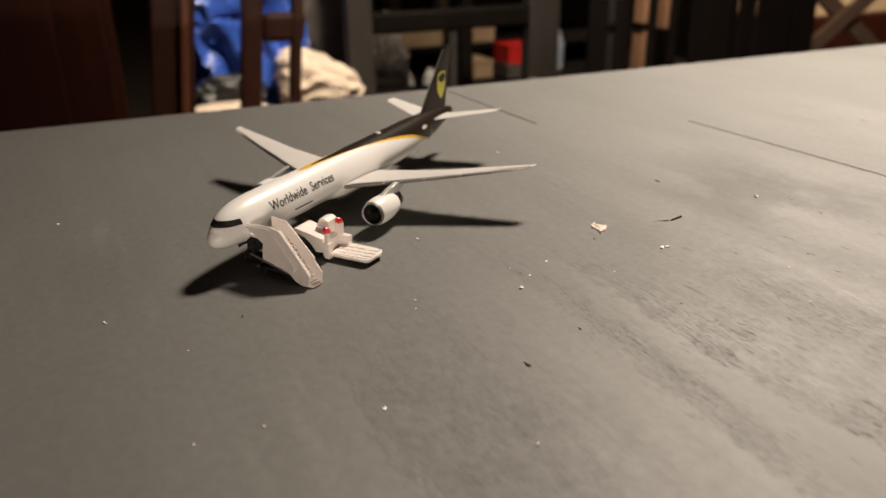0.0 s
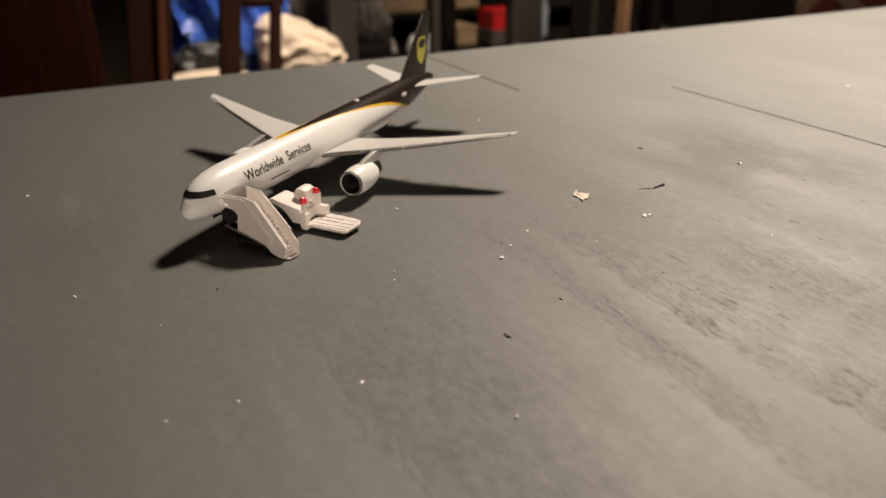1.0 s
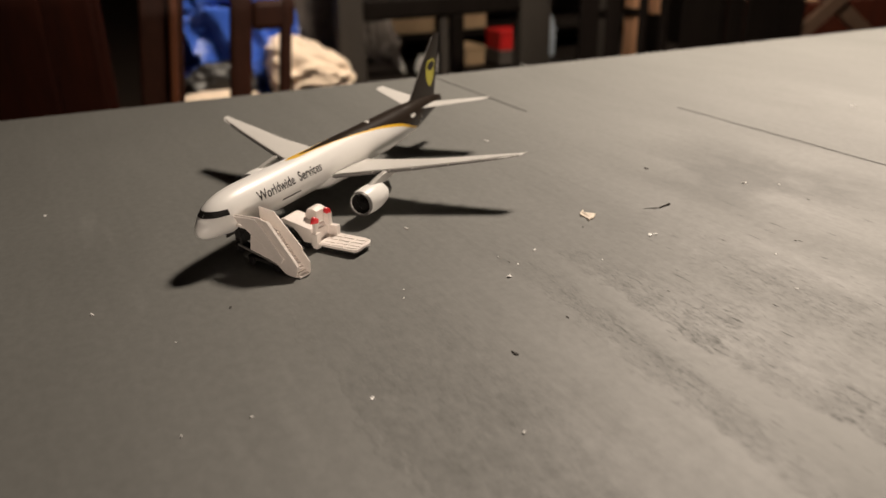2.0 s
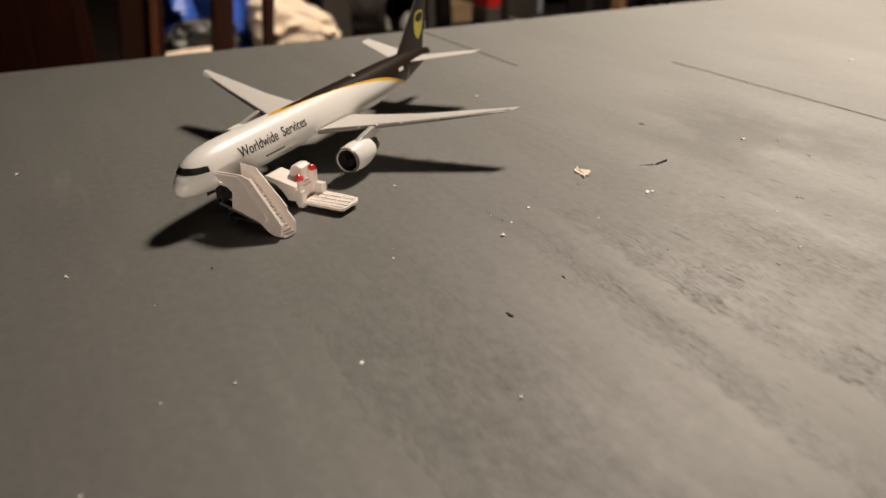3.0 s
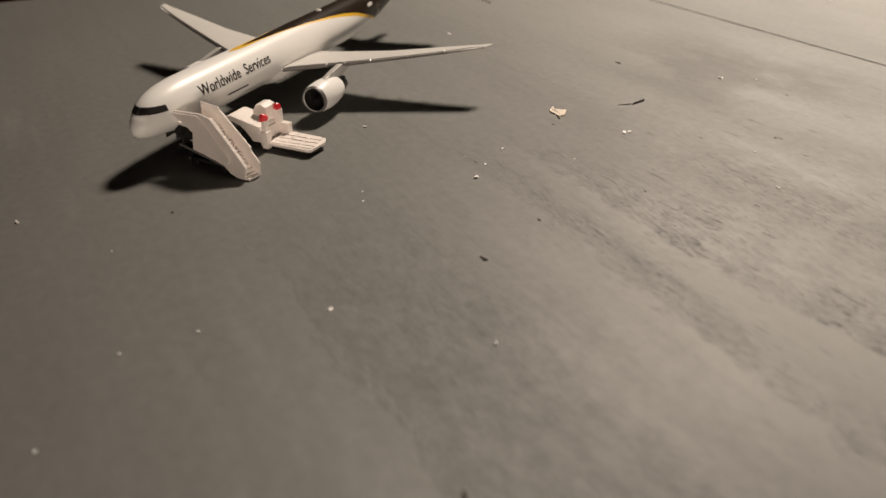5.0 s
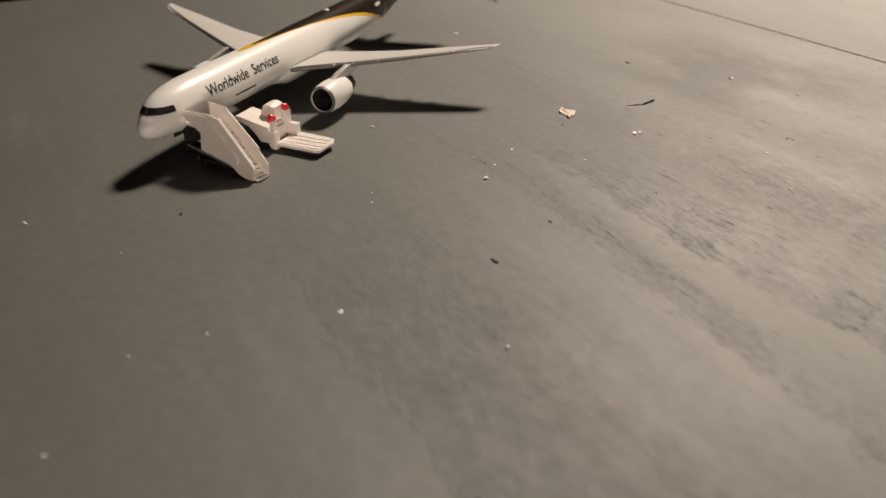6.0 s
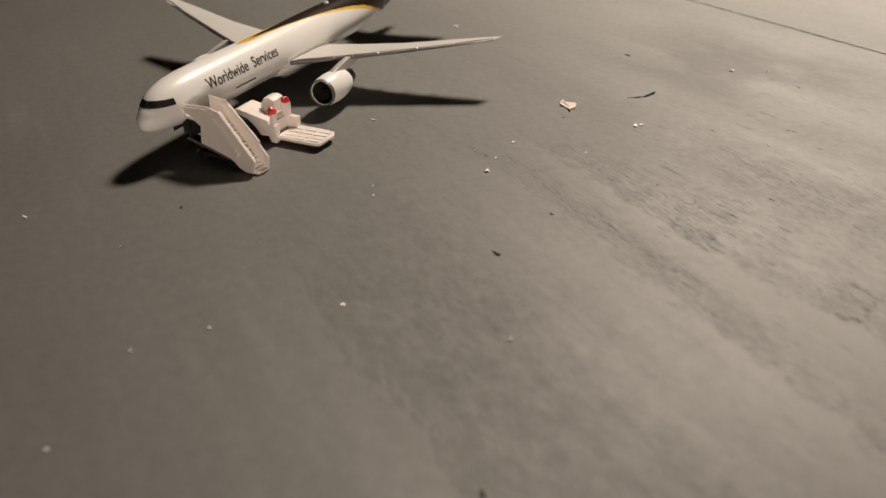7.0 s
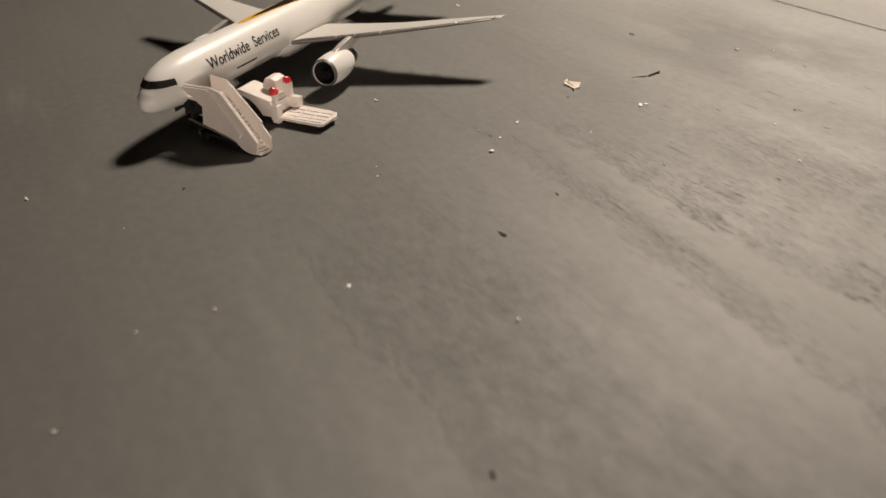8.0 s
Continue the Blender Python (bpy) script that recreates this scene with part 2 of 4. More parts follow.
        links.new(height, node.inputs["Height"])
        if before is not None:
            links.new(before, node.inputs["Normal"])
        return node.outputs["Normal"]

    rolling = bumped(field(240, (0.55, 1, 1), 3), 0.045, 0.0007)
    brushed = bumped(field(420, (0.06, 1, 1), 3), 0.05, 0.0005, rolling)
    mottle = times(worn, field(480, (0.6, 1, 1), 5, 0.6, 6.6))
    uneven = bumped(mottle, 0.25, 0.0006, brushed)
    dents = times(ranged(pores, 0, 1, 1.0, 0.3), ranged(pits, 0, 1, 1.0, 0.0))
    links.new(bumped(dents, 0.32, 0.0003, uneven), bsdf.inputs["Normal"])
    return mat


TABLE = table_paint()

# ---------------------------------------------------------------- mesh helpers


def part(name, bm, material, parent=None, label="", smooth=False, at=None):
    bmesh.ops.recalc_face_normals(bm, faces=bm.faces)
    mesh = bpy.data.meshes.new(name)
    bm.to_mesh(mesh)
    bm.free()
    for m in material if isinstance(material, (list, tuple)) else [material]:
        mesh.materials.append(m)
    if smooth:
        for p in mesh.polygons:
            p.use_smooth = True
        mesh.set_sharp_from_angle(angle=radians(40))
    ob = new(name, mesh)
    if parent is not None:
        ob.parent = parent
    if at is not None:
        ob.matrix_basis = at
    return tagged(ob, label)


def thing(name, m, label, category, group="", kind=""):
    ob = new(name)
    ob.empty_display_size = 0.02
    ob.matrix_basis = m
    return tagged(ob, label, category, group, kind)


def box(x0, x1, y0, y1, z0, z1, bevel=0.0, unit=1.0, bm=None, segments=2):
    one = bmesh.new()
    bmesh.ops.create_cube(one, size=1)
    for v in one.verts:
        v.co = Vector(((x0 if v.co.x < 0 else x1) * unit, (y0 if v.co.y < 0 else y1) * unit, (z0 if v.co.z < 0 else z1) * unit))
    if bevel:
        bmesh.ops.bevel(one, geom=list(one.edges), offset=bevel * unit, segments=segments, profile=0.6, affect="EDGES")
    if bm is None:
        return one
    merge(bm, one)
    return bm


def merge(bm, other):
    mesh = bpy.data.meshes.new("temporary")
    other.to_mesh(mesh)
    other.free()
    bm.from_mesh(mesh)
    bpy.data.meshes.remove(mesh)
    return bm


def prism(outline, depth0, depth1, axis="y", unit=1.0, bevel=0.0, turn=None):
    """An outline of (a, b) pushed out from depth0 to depth1. axis y: a is x, b is z; axis z: a is x, b is y; axis x: a is y, b is z."""
    bm = bmesh.new()

    def co(a, b, d):
        p = Vector({"y": (a, d, b), "z": (a, b, d), "x": (d, a, b)}[axis]) * unit
        return turn @ p if turn else p

    low = [bm.verts.new(co(a, b, depth0)) for a, b in outline]
    high = [bm.verts.new(co(a, b, depth1)) for a, b in outline]
    n = len(outline)
    bm.faces.new(low)
    bm.faces.new(high[::-1])
    for i in range(n):
        bm.faces.new((low[i], low[(i + 1) % n], high[(i + 1) % n], high[i]))
    if bevel:
        bmesh.ops.bevel(bm, geom=list(bm.edges), offset=bevel * unit, segments=2, profile=0.6, affect="EDGES")
    return bm


def loft(rings, close_ends=True):
    """Joins rings of equally many points."""
    bm = bmesh.new()
    made = [[bm.verts.new(p) for p in ring] for ring in rings]
    n = len(made[0])
    for a, b in zip(made, made[1:]):
        for i in range(n):
            bm.faces.new((a[i], a[(i + 1) % n], b[(i + 1) % n], b[i]))
    if close_ends:
        bm.faces.new(made[0][::-1])
        bm.faces.new(made[-1])
    return bm


def turned(profile, origin=(0, 0, 0), axis="y", sides=24, unit=1.0, caps=True):
    """A profile of (along, radius) turned about an axis through origin."""
    o = Vector(origin) * unit
    rings = []
    for along, radius in profile:
        ring = []
        for i in range(sides):
            a = 2 * math.pi * i / sides
            c, s = radius * math.cos(a), radius * math.sin(a)
            p = {"y": (c, along, s), "x": (along, c, s), "z": (c, s, along)}[axis]
            ring.append(o + Vector(p) * unit)
        rings.append(ring)
    return loft(rings, caps)


# ---------------------------------------------------------------- room
ROOM = Matrix.Rotation(radians(49.2), 4, "Z")   # local x runs along the table's far edge, local y away over it


def room_pose(x, y, z, rz=0.0):
    return ROOM @ pose(x, y, z, 0, 0, rz)


def structure(name, bm, mat, label):
    return tagged(part(name, bm, mat, at=ROOM.copy()), label, name.split("_")[0], kind="structure")


structure("floor", box(-2.6, 4.0, -2.6, 2.6, -0.1, 0.0), BOARDS, "brown wooden floor of a dim dining room")
structure("wall_north", box(-2.6, 4.0, 2.6, 2.75, 0.0, 2.5), DARKWALL, "dark brown painted wall behind the shelves")
structure("wall_south", box(-2.6, 4.0, -2.75, -2.6, 0.0, 2.5), PLASTER, "plain brown painted wall")
structure("wall_west", box(-2.75, -2.6, -2.75, 2.75, 0.0, 2.5), PLASTER, "plain brown painted wall")
structure("wall_east", box(4.0, 4.15, -2.75, 2.75, 0.0, 2.5), PLASTER, "plain brown painted wall")
structure("ceiling", box(-2.75, 4.15, -2.75, 2.75, 2.5, 2.6), PLASTER, "plain brown painted ceiling")

# ---------------------------------------------------------------- table
GRAIN = radians(-38.05)     # the boards' direction
TAB = Matrix.Rotation(GRAIN, 4, "Z")
table = thing("dining_table", Matrix.Translation((0, 0, 0)), "grey painted wooden dining table with worn satin top", "table")


def far_end(across):
    """Where a board's far end lies along its length: the table's edge runs three degrees off square."""
    c, s = math.cos(GRAIN), math.sin(GRAIN)
    nx, ny = -0.757, 0.654
    k = nx * c + ny * s
    h = nx * -s + ny * c
    return (0.1765 - across * h) / k


def board(h0, h1):
    r = 0.0025
    ends = [far_end(h0), far_end(h1)]
    # local x along the board, y across
    outline = [(ends[0], h0), (0.72, h0), (0.72, h1), (ends[1], h1)]
    bm = prism(outline, TOP - 0.032, TOP, "z")
    top = [e for e in bm.edges if all(abs(v.co.z - TOP) < 1e-6 for v in e.verts)]
    endcut = [e for e in top if abs(e.verts[0].co.x - e.verts[1].co.x) < 0.2 and max(v.co.x for v in e.verts) < 0.6]
    bmesh.ops.bevel(bm, geom=endcut, offset=r, segments=4, profile=0.5, affect="EDGES")
    return bm


# boards with open joints only where the paint has cracked; elsewhere the joint is filled flush
JOINTS = (-0.70, 0.1354, 0.1870, 1.05)
GAP = 0.00042
for h0, h1 in zip(JOINTS, JOINTS[1:]):
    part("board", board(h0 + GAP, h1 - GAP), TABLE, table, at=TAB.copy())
for h, g0, g1 in ((JOINTS[1], -0.086, 0.72), (JOINTS[2], -0.172, -0.062)):
    part("filled_joint", box(g0, g1, h - GAP, h + GAP, TOP - 0.02, TOP), TABLE, table, at=TAB.copy())
part("filled_joint", box(-0.172, -0.086, JOINTS[1] - GAP, JOINTS[1] + GAP, TOP - 0.02, TOP - 0.0004), TABLE, table, at=TAB.copy())
part("filler", box(-0.162, 0.70, -0.68, 1.03, TOP - 0.030, TOP - 0.0012), BLACK, table, "dark joint between the boards", at=TAB.copy())
part("apron", box(-0.02, 0.60, -0.60, 0.95, TOP - 0.11, TOP - 0.033), GREYWOOD, table, at=TAB.copy())
for x in (0.02, 0.60):
    for y in (-0.60, 0.92):
        part("leg", box(x - 0.03, x + 0.03, y - 0.03, y + 0.03, 0.0, TOP - 0.11, 0.004), GREYWOOD, table, at=TAB.copy())

# ---------------------------------------------------------------- model airplane (millimetres; nose at y = 0, tail towards +y, port side +x)
# y, top, bottom, half width
HULL = (
    (0.9, 8.95, 8.4, 0.15), (1.05, 9.6, 7.9, 0.7), (1.45, 10.3, 7.45, 1.3), (2.1, 11.0, 7.05, 1.9), (2.8, 11.55, 6.8, 2.3), (3.2, 11.85, 6.7, 2.5), (4.0, 12.7, 6.5, 2.85),
    (5.2, 13.5, 6.3, 3.25), (7.4, 14.4, 6.05, 3.8), (10.2, 15.0, 5.7, 4.28), (14.0, 15.35, 5.45, 4.58), (19.0, 15.4, 5.4, 4.7),
    (50.0, 15.5, 5.4, 4.7), (78.0, 15.8, 5.4, 4.7), (84.0, 15.9, 5.7, 4.65), (90.0, 15.95, 6.3, 4.35), (97.0, 15.9, 7.4, 3.65), (105.0, 15.6, 9.0, 2.6),
    (111.0, 15.1, 10.3, 1.75), (115.5, 14.4, 11.4, 1.1), (117.2, 13.8, 12.0, 0.75), (117.6, 13.3, 12.4, 0.3),
)


def hull_at(y):
    ys = [h[0] for h in HULL]
    return [float(np.interp(y, ys, [h[k] for h in HULL])) for k in (1, 2, 3)]


def skin(y, theta, out=0.0):
    """A point of the hull, theta degrees from the top towards the port side, lifted by out."""
    top, bottom, half = hull_at(y)
    a = radians(theta)
    n = Vector((math.sin(a) / max(half, 0.1), 0, math.cos(a) * 2 / max(top - bottom, 0.1))).normalized()
    return (Vector((half * math.sin(a), y, (top + bottom) / 2 + (top - bottom) / 2 * math.cos(a))) + n * out) * MM


def skin_patch(rows, out, steps=20):
    """Rows of (y, from angle, to angle)."""
    bm = bmesh.new()
    made = [[bm.verts.new(skin(y, a + (b - a) * i / steps, out)) for i in range(steps + 1)] for y, a, b in rows]
    for r, s in zip(made, made[1:]):
        for i in range(steps):
            bm.faces.new((r[i], r[i + 1], s[i + 1], s[i]))
    return bm


def angle_for(y, z):
    top, bottom, _ = hull_at(y)
    c = (z - (top + bottom) / 2) / ((top - bottom) / 2)
    return math.degrees(math.acos(max(-1, min(1, c))))


def aerofoil(lead, trail, thick, n=9):
    """Points round a wing section between two points, thickness along the given normal."""
    lead, trail = Vector(lead), Vector(trail)
    chord = trail - lead
    shape = []
    for i in range(2 * n):
        k = i if i < n else 2 * n - i
        f = 0.5 - 0.5 * math.cos(math.pi * k / n)
        t = 2.2 * (0.30 * math.sqrt(f) - 0.12 * f - 0.18 * f * f * f) + 0.012
        shape.append((f, t * (0.62 if i < n else -0.75)))
    return [(lead + chord * f, t * thick) for f, t in shape]


def wing_loft(sections, side=1, up=(0, 0, 1)):
    rings = []
    for lead, trail, thick in sections:
        rings.append([Vector(((p.x + up[0] * t) * side, p.y + up[1] * t, p.z + up[2] * t)) * MM for p, t in aerofoil(lead, trail, thick)])
    return loft(rings)


def moulded(bm, amount=0.08, step=1.1):
    """Cuts long edges and shifts the points a little, as cheap moulded plastic has it."""
    for _ in range(3):
        long = [e for e in bm.edges if e.calc_length() > step * MM]
        if not long:
            break
        bmesh.ops.subdivide_edges(bm, edges=long, cuts=1)
    for v in bm.verts:
        v.co += noise.noise_vector(v.co / MM * 0.9) * amount * MM
    return bm


plane = thing("model_airplane", pose(0, 0, TOP, 0, 0.7, 0), "white diecast toy cargo airplane with dark brown tail, on the table", "toy airplane")

ys = sorted({h[0] for h in HULL} | set(range(20, 112, 4)) | {1.2, 1.8, 2.45, 3.0, 3.5, 4.5, 6.1, 8.8, 12, 16})
part("fuselage", loft([[skin(y, 360 * i / 40) for i in range(40)] for y in ys]), WHITE, plane, "glossy white fuselage", smooth=True)

BROWN_EDGE = ((37.0, 0.3), (38.5, 3.0), (41, 6.0), (45, 9.5), (50, 14), (58, 24), (65, 33), (71, 41), (77, 51.5), (82, 64), (86, 80), (90, 98), (93, 114), (95, 130), (97, 180))
YELLOW_EDGE = ((32.0, 0.5), (33.0, 5), (34.5, 9), (37, 11), (40, 11), (43, 11.5), (47, 14.5), (52, 19.5), (58, 28), (65, 38.5), (71, 48.5), (77, 61), (82, 74), (86, 90), (90, 107), (93, 120), (95, 132))


def edged(edge, y):
    return float(np.interp(y, [e[0] for e in edge], [e[1] for e in edge]))


def livery(name, edge, mat, out, label, last):
    rows = []
    y = edge[0][0]
    while y <= last:
        rows.append((y, -edged(edge, y), edged(edge, y)))
        y += 0.75
    part(name, skin_patch(rows, out, 36), mat, plane, label, smooth=True)


livery("stripe", YELLOW_EDGE, YELLOW, 0.02, "mustard yellow sweeping stripe", 95.0)
livery("tail_livery", BROWN_EDGE, BROWN, 0.04, "dark brown upper rear fuselage paint", 117.3)

# cockpit windows: one dark strip round each side of the nose, meeting at the centre
for side in (1, -1):
    rows = []
    for k in range(27):
        y = 2.6 + 0.172 * k
        rows.append((y, side * max(0.3, angle_for(y, 12.62 - 0.02 * y)), side * angle_for(y, 11.42 - 0.01 * y)))
    part("cockpit_window", skin_patch(rows, 0.09, 8), BLACK, plane, "black windscreen strip", smooth=True)


def lettering(text, y0, y1, z_base, height, name, mat, parent, out=0.045):
    """Words wrapped round the hull's port side, reading towards the tail."""
    curve = bpy.data.curves.new(name, "FONT")
    curve.body, curve.size, curve.resolution_u, curve.offset = text, 1.0, 4, 0.012
    curve.body_format[0].kerning = -0.12
    ob = new(name, curve)
    mesh = bpy.data.meshes.new_from_object(ob.evaluated_get(bpy.context.evaluated_depsgraph_get()))
    bpy.data.objects.remove(ob)
    bm = bmesh.new()
    bm.from_mesh(mesh)
    bpy.data.meshes.remove(mesh)
    bmesh.ops.subdivide_edges(bm, edges=[e for e in bm.edges if e.calc_length() > 0.25], cuts=2)
    lo, hi = min(v.co.x for v in bm.verts), max(v.co.x for v in bm.verts)
    for v in bm.verts:
        y = y0 + (y1 - y0) * (v.co.x - lo) / (hi - lo)
        up = v.co.y / 0.70 * height
        v.co = skin(y, angle_for(y, z_base) - math.degrees(up / 4.85), out)
    curves = bpy.data.curves
    curves.remove(curve)
    return part(name, bm, mat, parent, "black printed words")


lettering("Worldwide  Services", 15.8, 40.3, 11.40, 2.15, "lettering", BLACK, plane)

# a moulded groove under the words, a pale hatch at the tail, small aerials
part("groove", skin_patch([(y, angle_for(y, 9.25 - 0.01 * (y - 27)), angle_for(y, 8.9 - 0.01 * (y - 27))) for y in (24.0, 26, 28, 30, 31.2)], 0.02, 2), CHASSIS, plane, "dark moulded line")
part("hatch", skin_patch([(y, 58, 69) for y in (89.2, 90.0, 90.8, 91.6, 92.3)], 0.06, 3), WING, plane, "pale hatch")
part("door", skin_patch([(y, 86, 90) for y in (8.6, 8.9, 9.2)], 0.03, 2), WING, plane, "small grey door mark")
for y, r in ((70.0, 0.75),):
    part("aerial", turned([(15.3, r), (15.75, r), (15.95, r * 0.7), (15.97, 0.05)], (0, y, 0.12 * (y > 60)), "z", 14, MM), WING, plane, "small pale round aerial", smooth=True)

# wing box under the body
rings = []
for y, wide, low in ((39.0, 2.0, 5.9), (42.0, 3.9, 5.2), (47.0, 5.0, 4.75), (55.0, 5.3, 4.6), (61.0, 4.9, 4.7), (65.0, 3.6, 5.1), (69.0, 1.8, 5.7)):
    rings.append([Vector((wide * math.cos(2 * math.pi * i / 24), y, 7.3 + (7.3 - low) * math.sin(2 * math.pi * i / 24))) * MM for i in range(24)])
part("wing_fairing", loft(rings), WHITE, plane, smooth=True)

# lead, trail, thickness by station along the span
SPAN = (
    ((2.5, 42.6, 8.5), (2.5, 63.2, 7.6), 2.4), ((6.0, 44.7, 8.75), (6.0, 63.1, 7.9), 2.3), ((10.0, 47.0, 9.0), (10.0, 63.1, 8.35), 2.1),
    ((14.5, 49.3, 9.35), (14.5, 63.3, 8.85), 1.9), ((24.0, 54.0, 10.3), (24.0, 63.8, 10.05), 1.5),
    ((36.0, 59.8, 11.75), (36.0, 66.3, 11.65), 1.05), ((45.4, 64.4, 12.95), (46.0, 68.3, 12.95), 0.65), ((47.0, 66.3, 13.2), (47.4, 68.7, 13.2), 0.4),
)


def span_at(x):
    xs = [s[0][0] for s in SPAN]
    return [Vector([float(np.interp(x, xs, [s[k][j] for s in SPAN])) for j in range(3)]) for k in (0, 1)] + [float(np.interp(x, xs, [s[2] for s in SPAN]))]


NACELLE_AT = -0.6   # how far the engines sit ahead of the stations below
NACELLE = ((41.9, 2.4), (39.2, 2.5), (38.5, 2.55), (38.35, 2.75), (38.9, 3.0), (40.0, 3.2), (42.5, 3.35), (44.5, 3.25), (46.4, 2.95), (47.9, 2.6), (47.8, 2.3), (46.5, 2.0))
LIP = ((38.9, 2.80), (39.1, 2.62), (38.5, 2.64), (38.2, 2.68), (38.12, 2.76), (38.25, 2.88), (38.75, 3.02), (39.0, 3.02), (38.9, 2.75))
CORE = ((46.4, 2.0), (48.6, 2.0), (50.3, 1.7), (51.6, 1.35), (51.5, 1.1), (51.0, 0.9), (53.0, 0.35), (53.4, 0.1))

for side in (1, -1):
    wing = part("wing", wing_loft(SPAN, side), WING, plane, "light grey swept wing", smooth=True)
    edge = []
    for x in (5.0, 8.0, 12.0, 15.0, 18.0, 24.0, 30.0, 36.0, 41.0, 46.2):
        lead, trail, thick = span_at(x)
        ahead = lead + Vector((0, -0.14, -0.02))
        ring = []
        for i in range(10):
            a = 2 * math.pi * i / 10
            ring.append(Vector((ahead.x * side, ahead.y + 0.42 + 0.46 * math.cos(a), ahead.z - 0.12 + (0.12 + 0.30 * thick) * 0.62 * math.sin(a))) * MM)
        edge.append(ring)
    part("leading_edge", loft(edge), DULL, wing, "dull grey metal leading edge", smooth=True)
    rim = []
    for x in (6.0, 10.0, 15.0, 20.0, 28.0, 36.0, 46.0):
        lead, trail, thick = span_at(x)
        rim.append([Vector((lead.x * side, lead.y + 0.42 + 0.13 * math.cos(a), lead.z + 0.10 + 0.14 * thick + 0.09 * math.sin(a))) * MM for a in [2 * math.pi * i / 8 for i in range(8)]])
    part("slat_line", loft(rim), SILVER, wing, "thin silver line along the edge", smooth=True)
    for x in (13.6, 17.4, 22.6, 30.6, 38.0, 45.4) if side == 1 else ():
        lead, trail, thick = span_at(x)
        bm = turned([(-0.4, 0.04), (-0.25, 0.22), (0.1, 0.31), (0.5, 0.24), (0.9, 0.04)], (lead.x * side, lead.y + 0.05, lead.z + 0.12), "y", 10, MM)
        part("slat_track", bm, SILVER, wing, "small silver bump", smooth=True)
    for x, long in ((9.5, 4.6), (21.5, 4.4), (28.5, 3.8), (34.5, 3.2)):
        lead, trail, thick = span_at(x)
        bm = turned([(-long, 0.05), (-long * 0.6, 0.5), (-0.5, 0.6), (0.7, 0.4), (1.4, 0.05)], (x * side, trail.y - 0.4, trail.z - 0.75), "y", 10, MM)
        part("flap_fairing", bm, WING, wing, smooth=True)
    ex, ez = 16.5 * side, 5.1
    engine = part("engine", turned(NACELLE, (ex, NACELLE_AT, ez), "y", 32, MM), WHITE, plane, "white engine nacelle", smooth=True)
    part("intake_ring", turned(LIP, (ex, NACELLE_AT, ez), "y", 32, MM, False), STEEL, engine, "steel grey intake ring", smooth=True)
    part("intake_duct", turned(((38.7, 2.66), (38.6, 2.52), (40.9, 2.38), (41.0, 2.5)), (ex, NACELLE_AT, ez), "y", 32, MM, False), CHASSIS, engine, "dark intake duct", smooth=True)
    part("exhaust", turned(CORE, (ex, NACELLE_AT, ez), "y", 24, MM), DARK_METAL, engine, "dark metal exhaust nozzle", smooth=True)
    fan = bmesh.new()
    for i in range(22):
        a, b = 2 * math.pi * i / 22, 2 * math.pi * (i + 0.62) / 22
        pts = [(0.55, a, 40.6), (2.42, a, 40.5), (2.42, b, 40.95), (0.55, b, 40.9)]
        quad = [fan.verts.new(Vector((ex + r * math.cos(t), y + NACELLE_AT, ez + r * math.sin(t))) * MM) for r, t, y in pts]
        back = [fan.verts.new(v.co + Vector((0, 0.00012, 0))) for v in quad]
        fan.faces.new(quad)
        fan.faces.new(back[::-1])
        for j in range(4):
            fan.faces.new((quad[j], quad[(j + 1) % 4], back[(j + 1) % 4], back[j]))
    part("fan", fan, CHASSIS, engine, "dark fan blades")
    part("fan_backing", turned([(41.0, 0.05), (41.0, 2.44), (41.5, 2.44), (41.5, 0.05)], (ex, NACELLE_AT, ez), "y", 24, MM), CHASSIS, engine, "black fan backing")
    part("spinner", turned([(39.9, 0.03), (40.1, 0.3), (40.6, 0.62), (41.0, 0.66), (41.1, 0.05)], (ex, NACELLE_AT, ez), "y", 16, MM), TYRE, engine, "dark spinner", smooth=True)
    bm = prism([(42.5, 8.45), (45.0, 8.95), (49.5, 9.75), (52.0, 9.5), (57.0, 9.2), (54.0, 8.2), (49.5, 7.2), (43.0, 8.3)], -0.62, 0.62, "x", MM, 0.2)
    for v in bm.verts:
        v.co += Vector((ex, 0, 0)) * MM
    part("pylon", bm, PYLON, engine, "grey metal engine pylon")
    tail = (((0.6, 97.6, 13.4), (0.6, 110.0, 13.3), 1.3), ((4.0, 99.4, 13.75), (4.0, 110.2, 13.7), 1.1), ((11.0, 103.6, 14.7), (11.0, 111.9, 14.6), 0.8), ((18.6, 108.2, 15.65), (18.9, 113.8, 15.6), 0.5), ((19.3, 109.8, 15.75), (19.4, 113.9, 15.75), 0.3))
    part("tailplane", wing_loft(tail, side), WING, plane, "light grey tailplane", smooth=True)
    # main wheels
    gear = part("main_gear", turned([(1.25, 0.28), (4.5, 0.3), (7.6, 0.36)], (9.2 * side, 61.0, 0), "z", 12, MM), SILVER, plane, "silver landing gear leg", smooth=True)
    for dx in (-0.75, 0.75):
        for dy in (-1.45, 1.45):
            bm = turned([(-0.42, 0.3), (-0.42, 1.0), (-0.25, 1.22), (0.25, 1.22), (0.42, 1.0), (0.42, 0.3)], (9.2 * side + dx, 61.0 + dy, 1.22), "x", 20, MM)
            part("wheel", bm, TYRE, gear, "black tyre", smooth=True)
    part("axle_beam", box(9.2 * side - 0.75, 9.2 * side + 0.75, 59.4, 62.6, 1.0, 1.45, 0.12, MM), SILVER, gear)

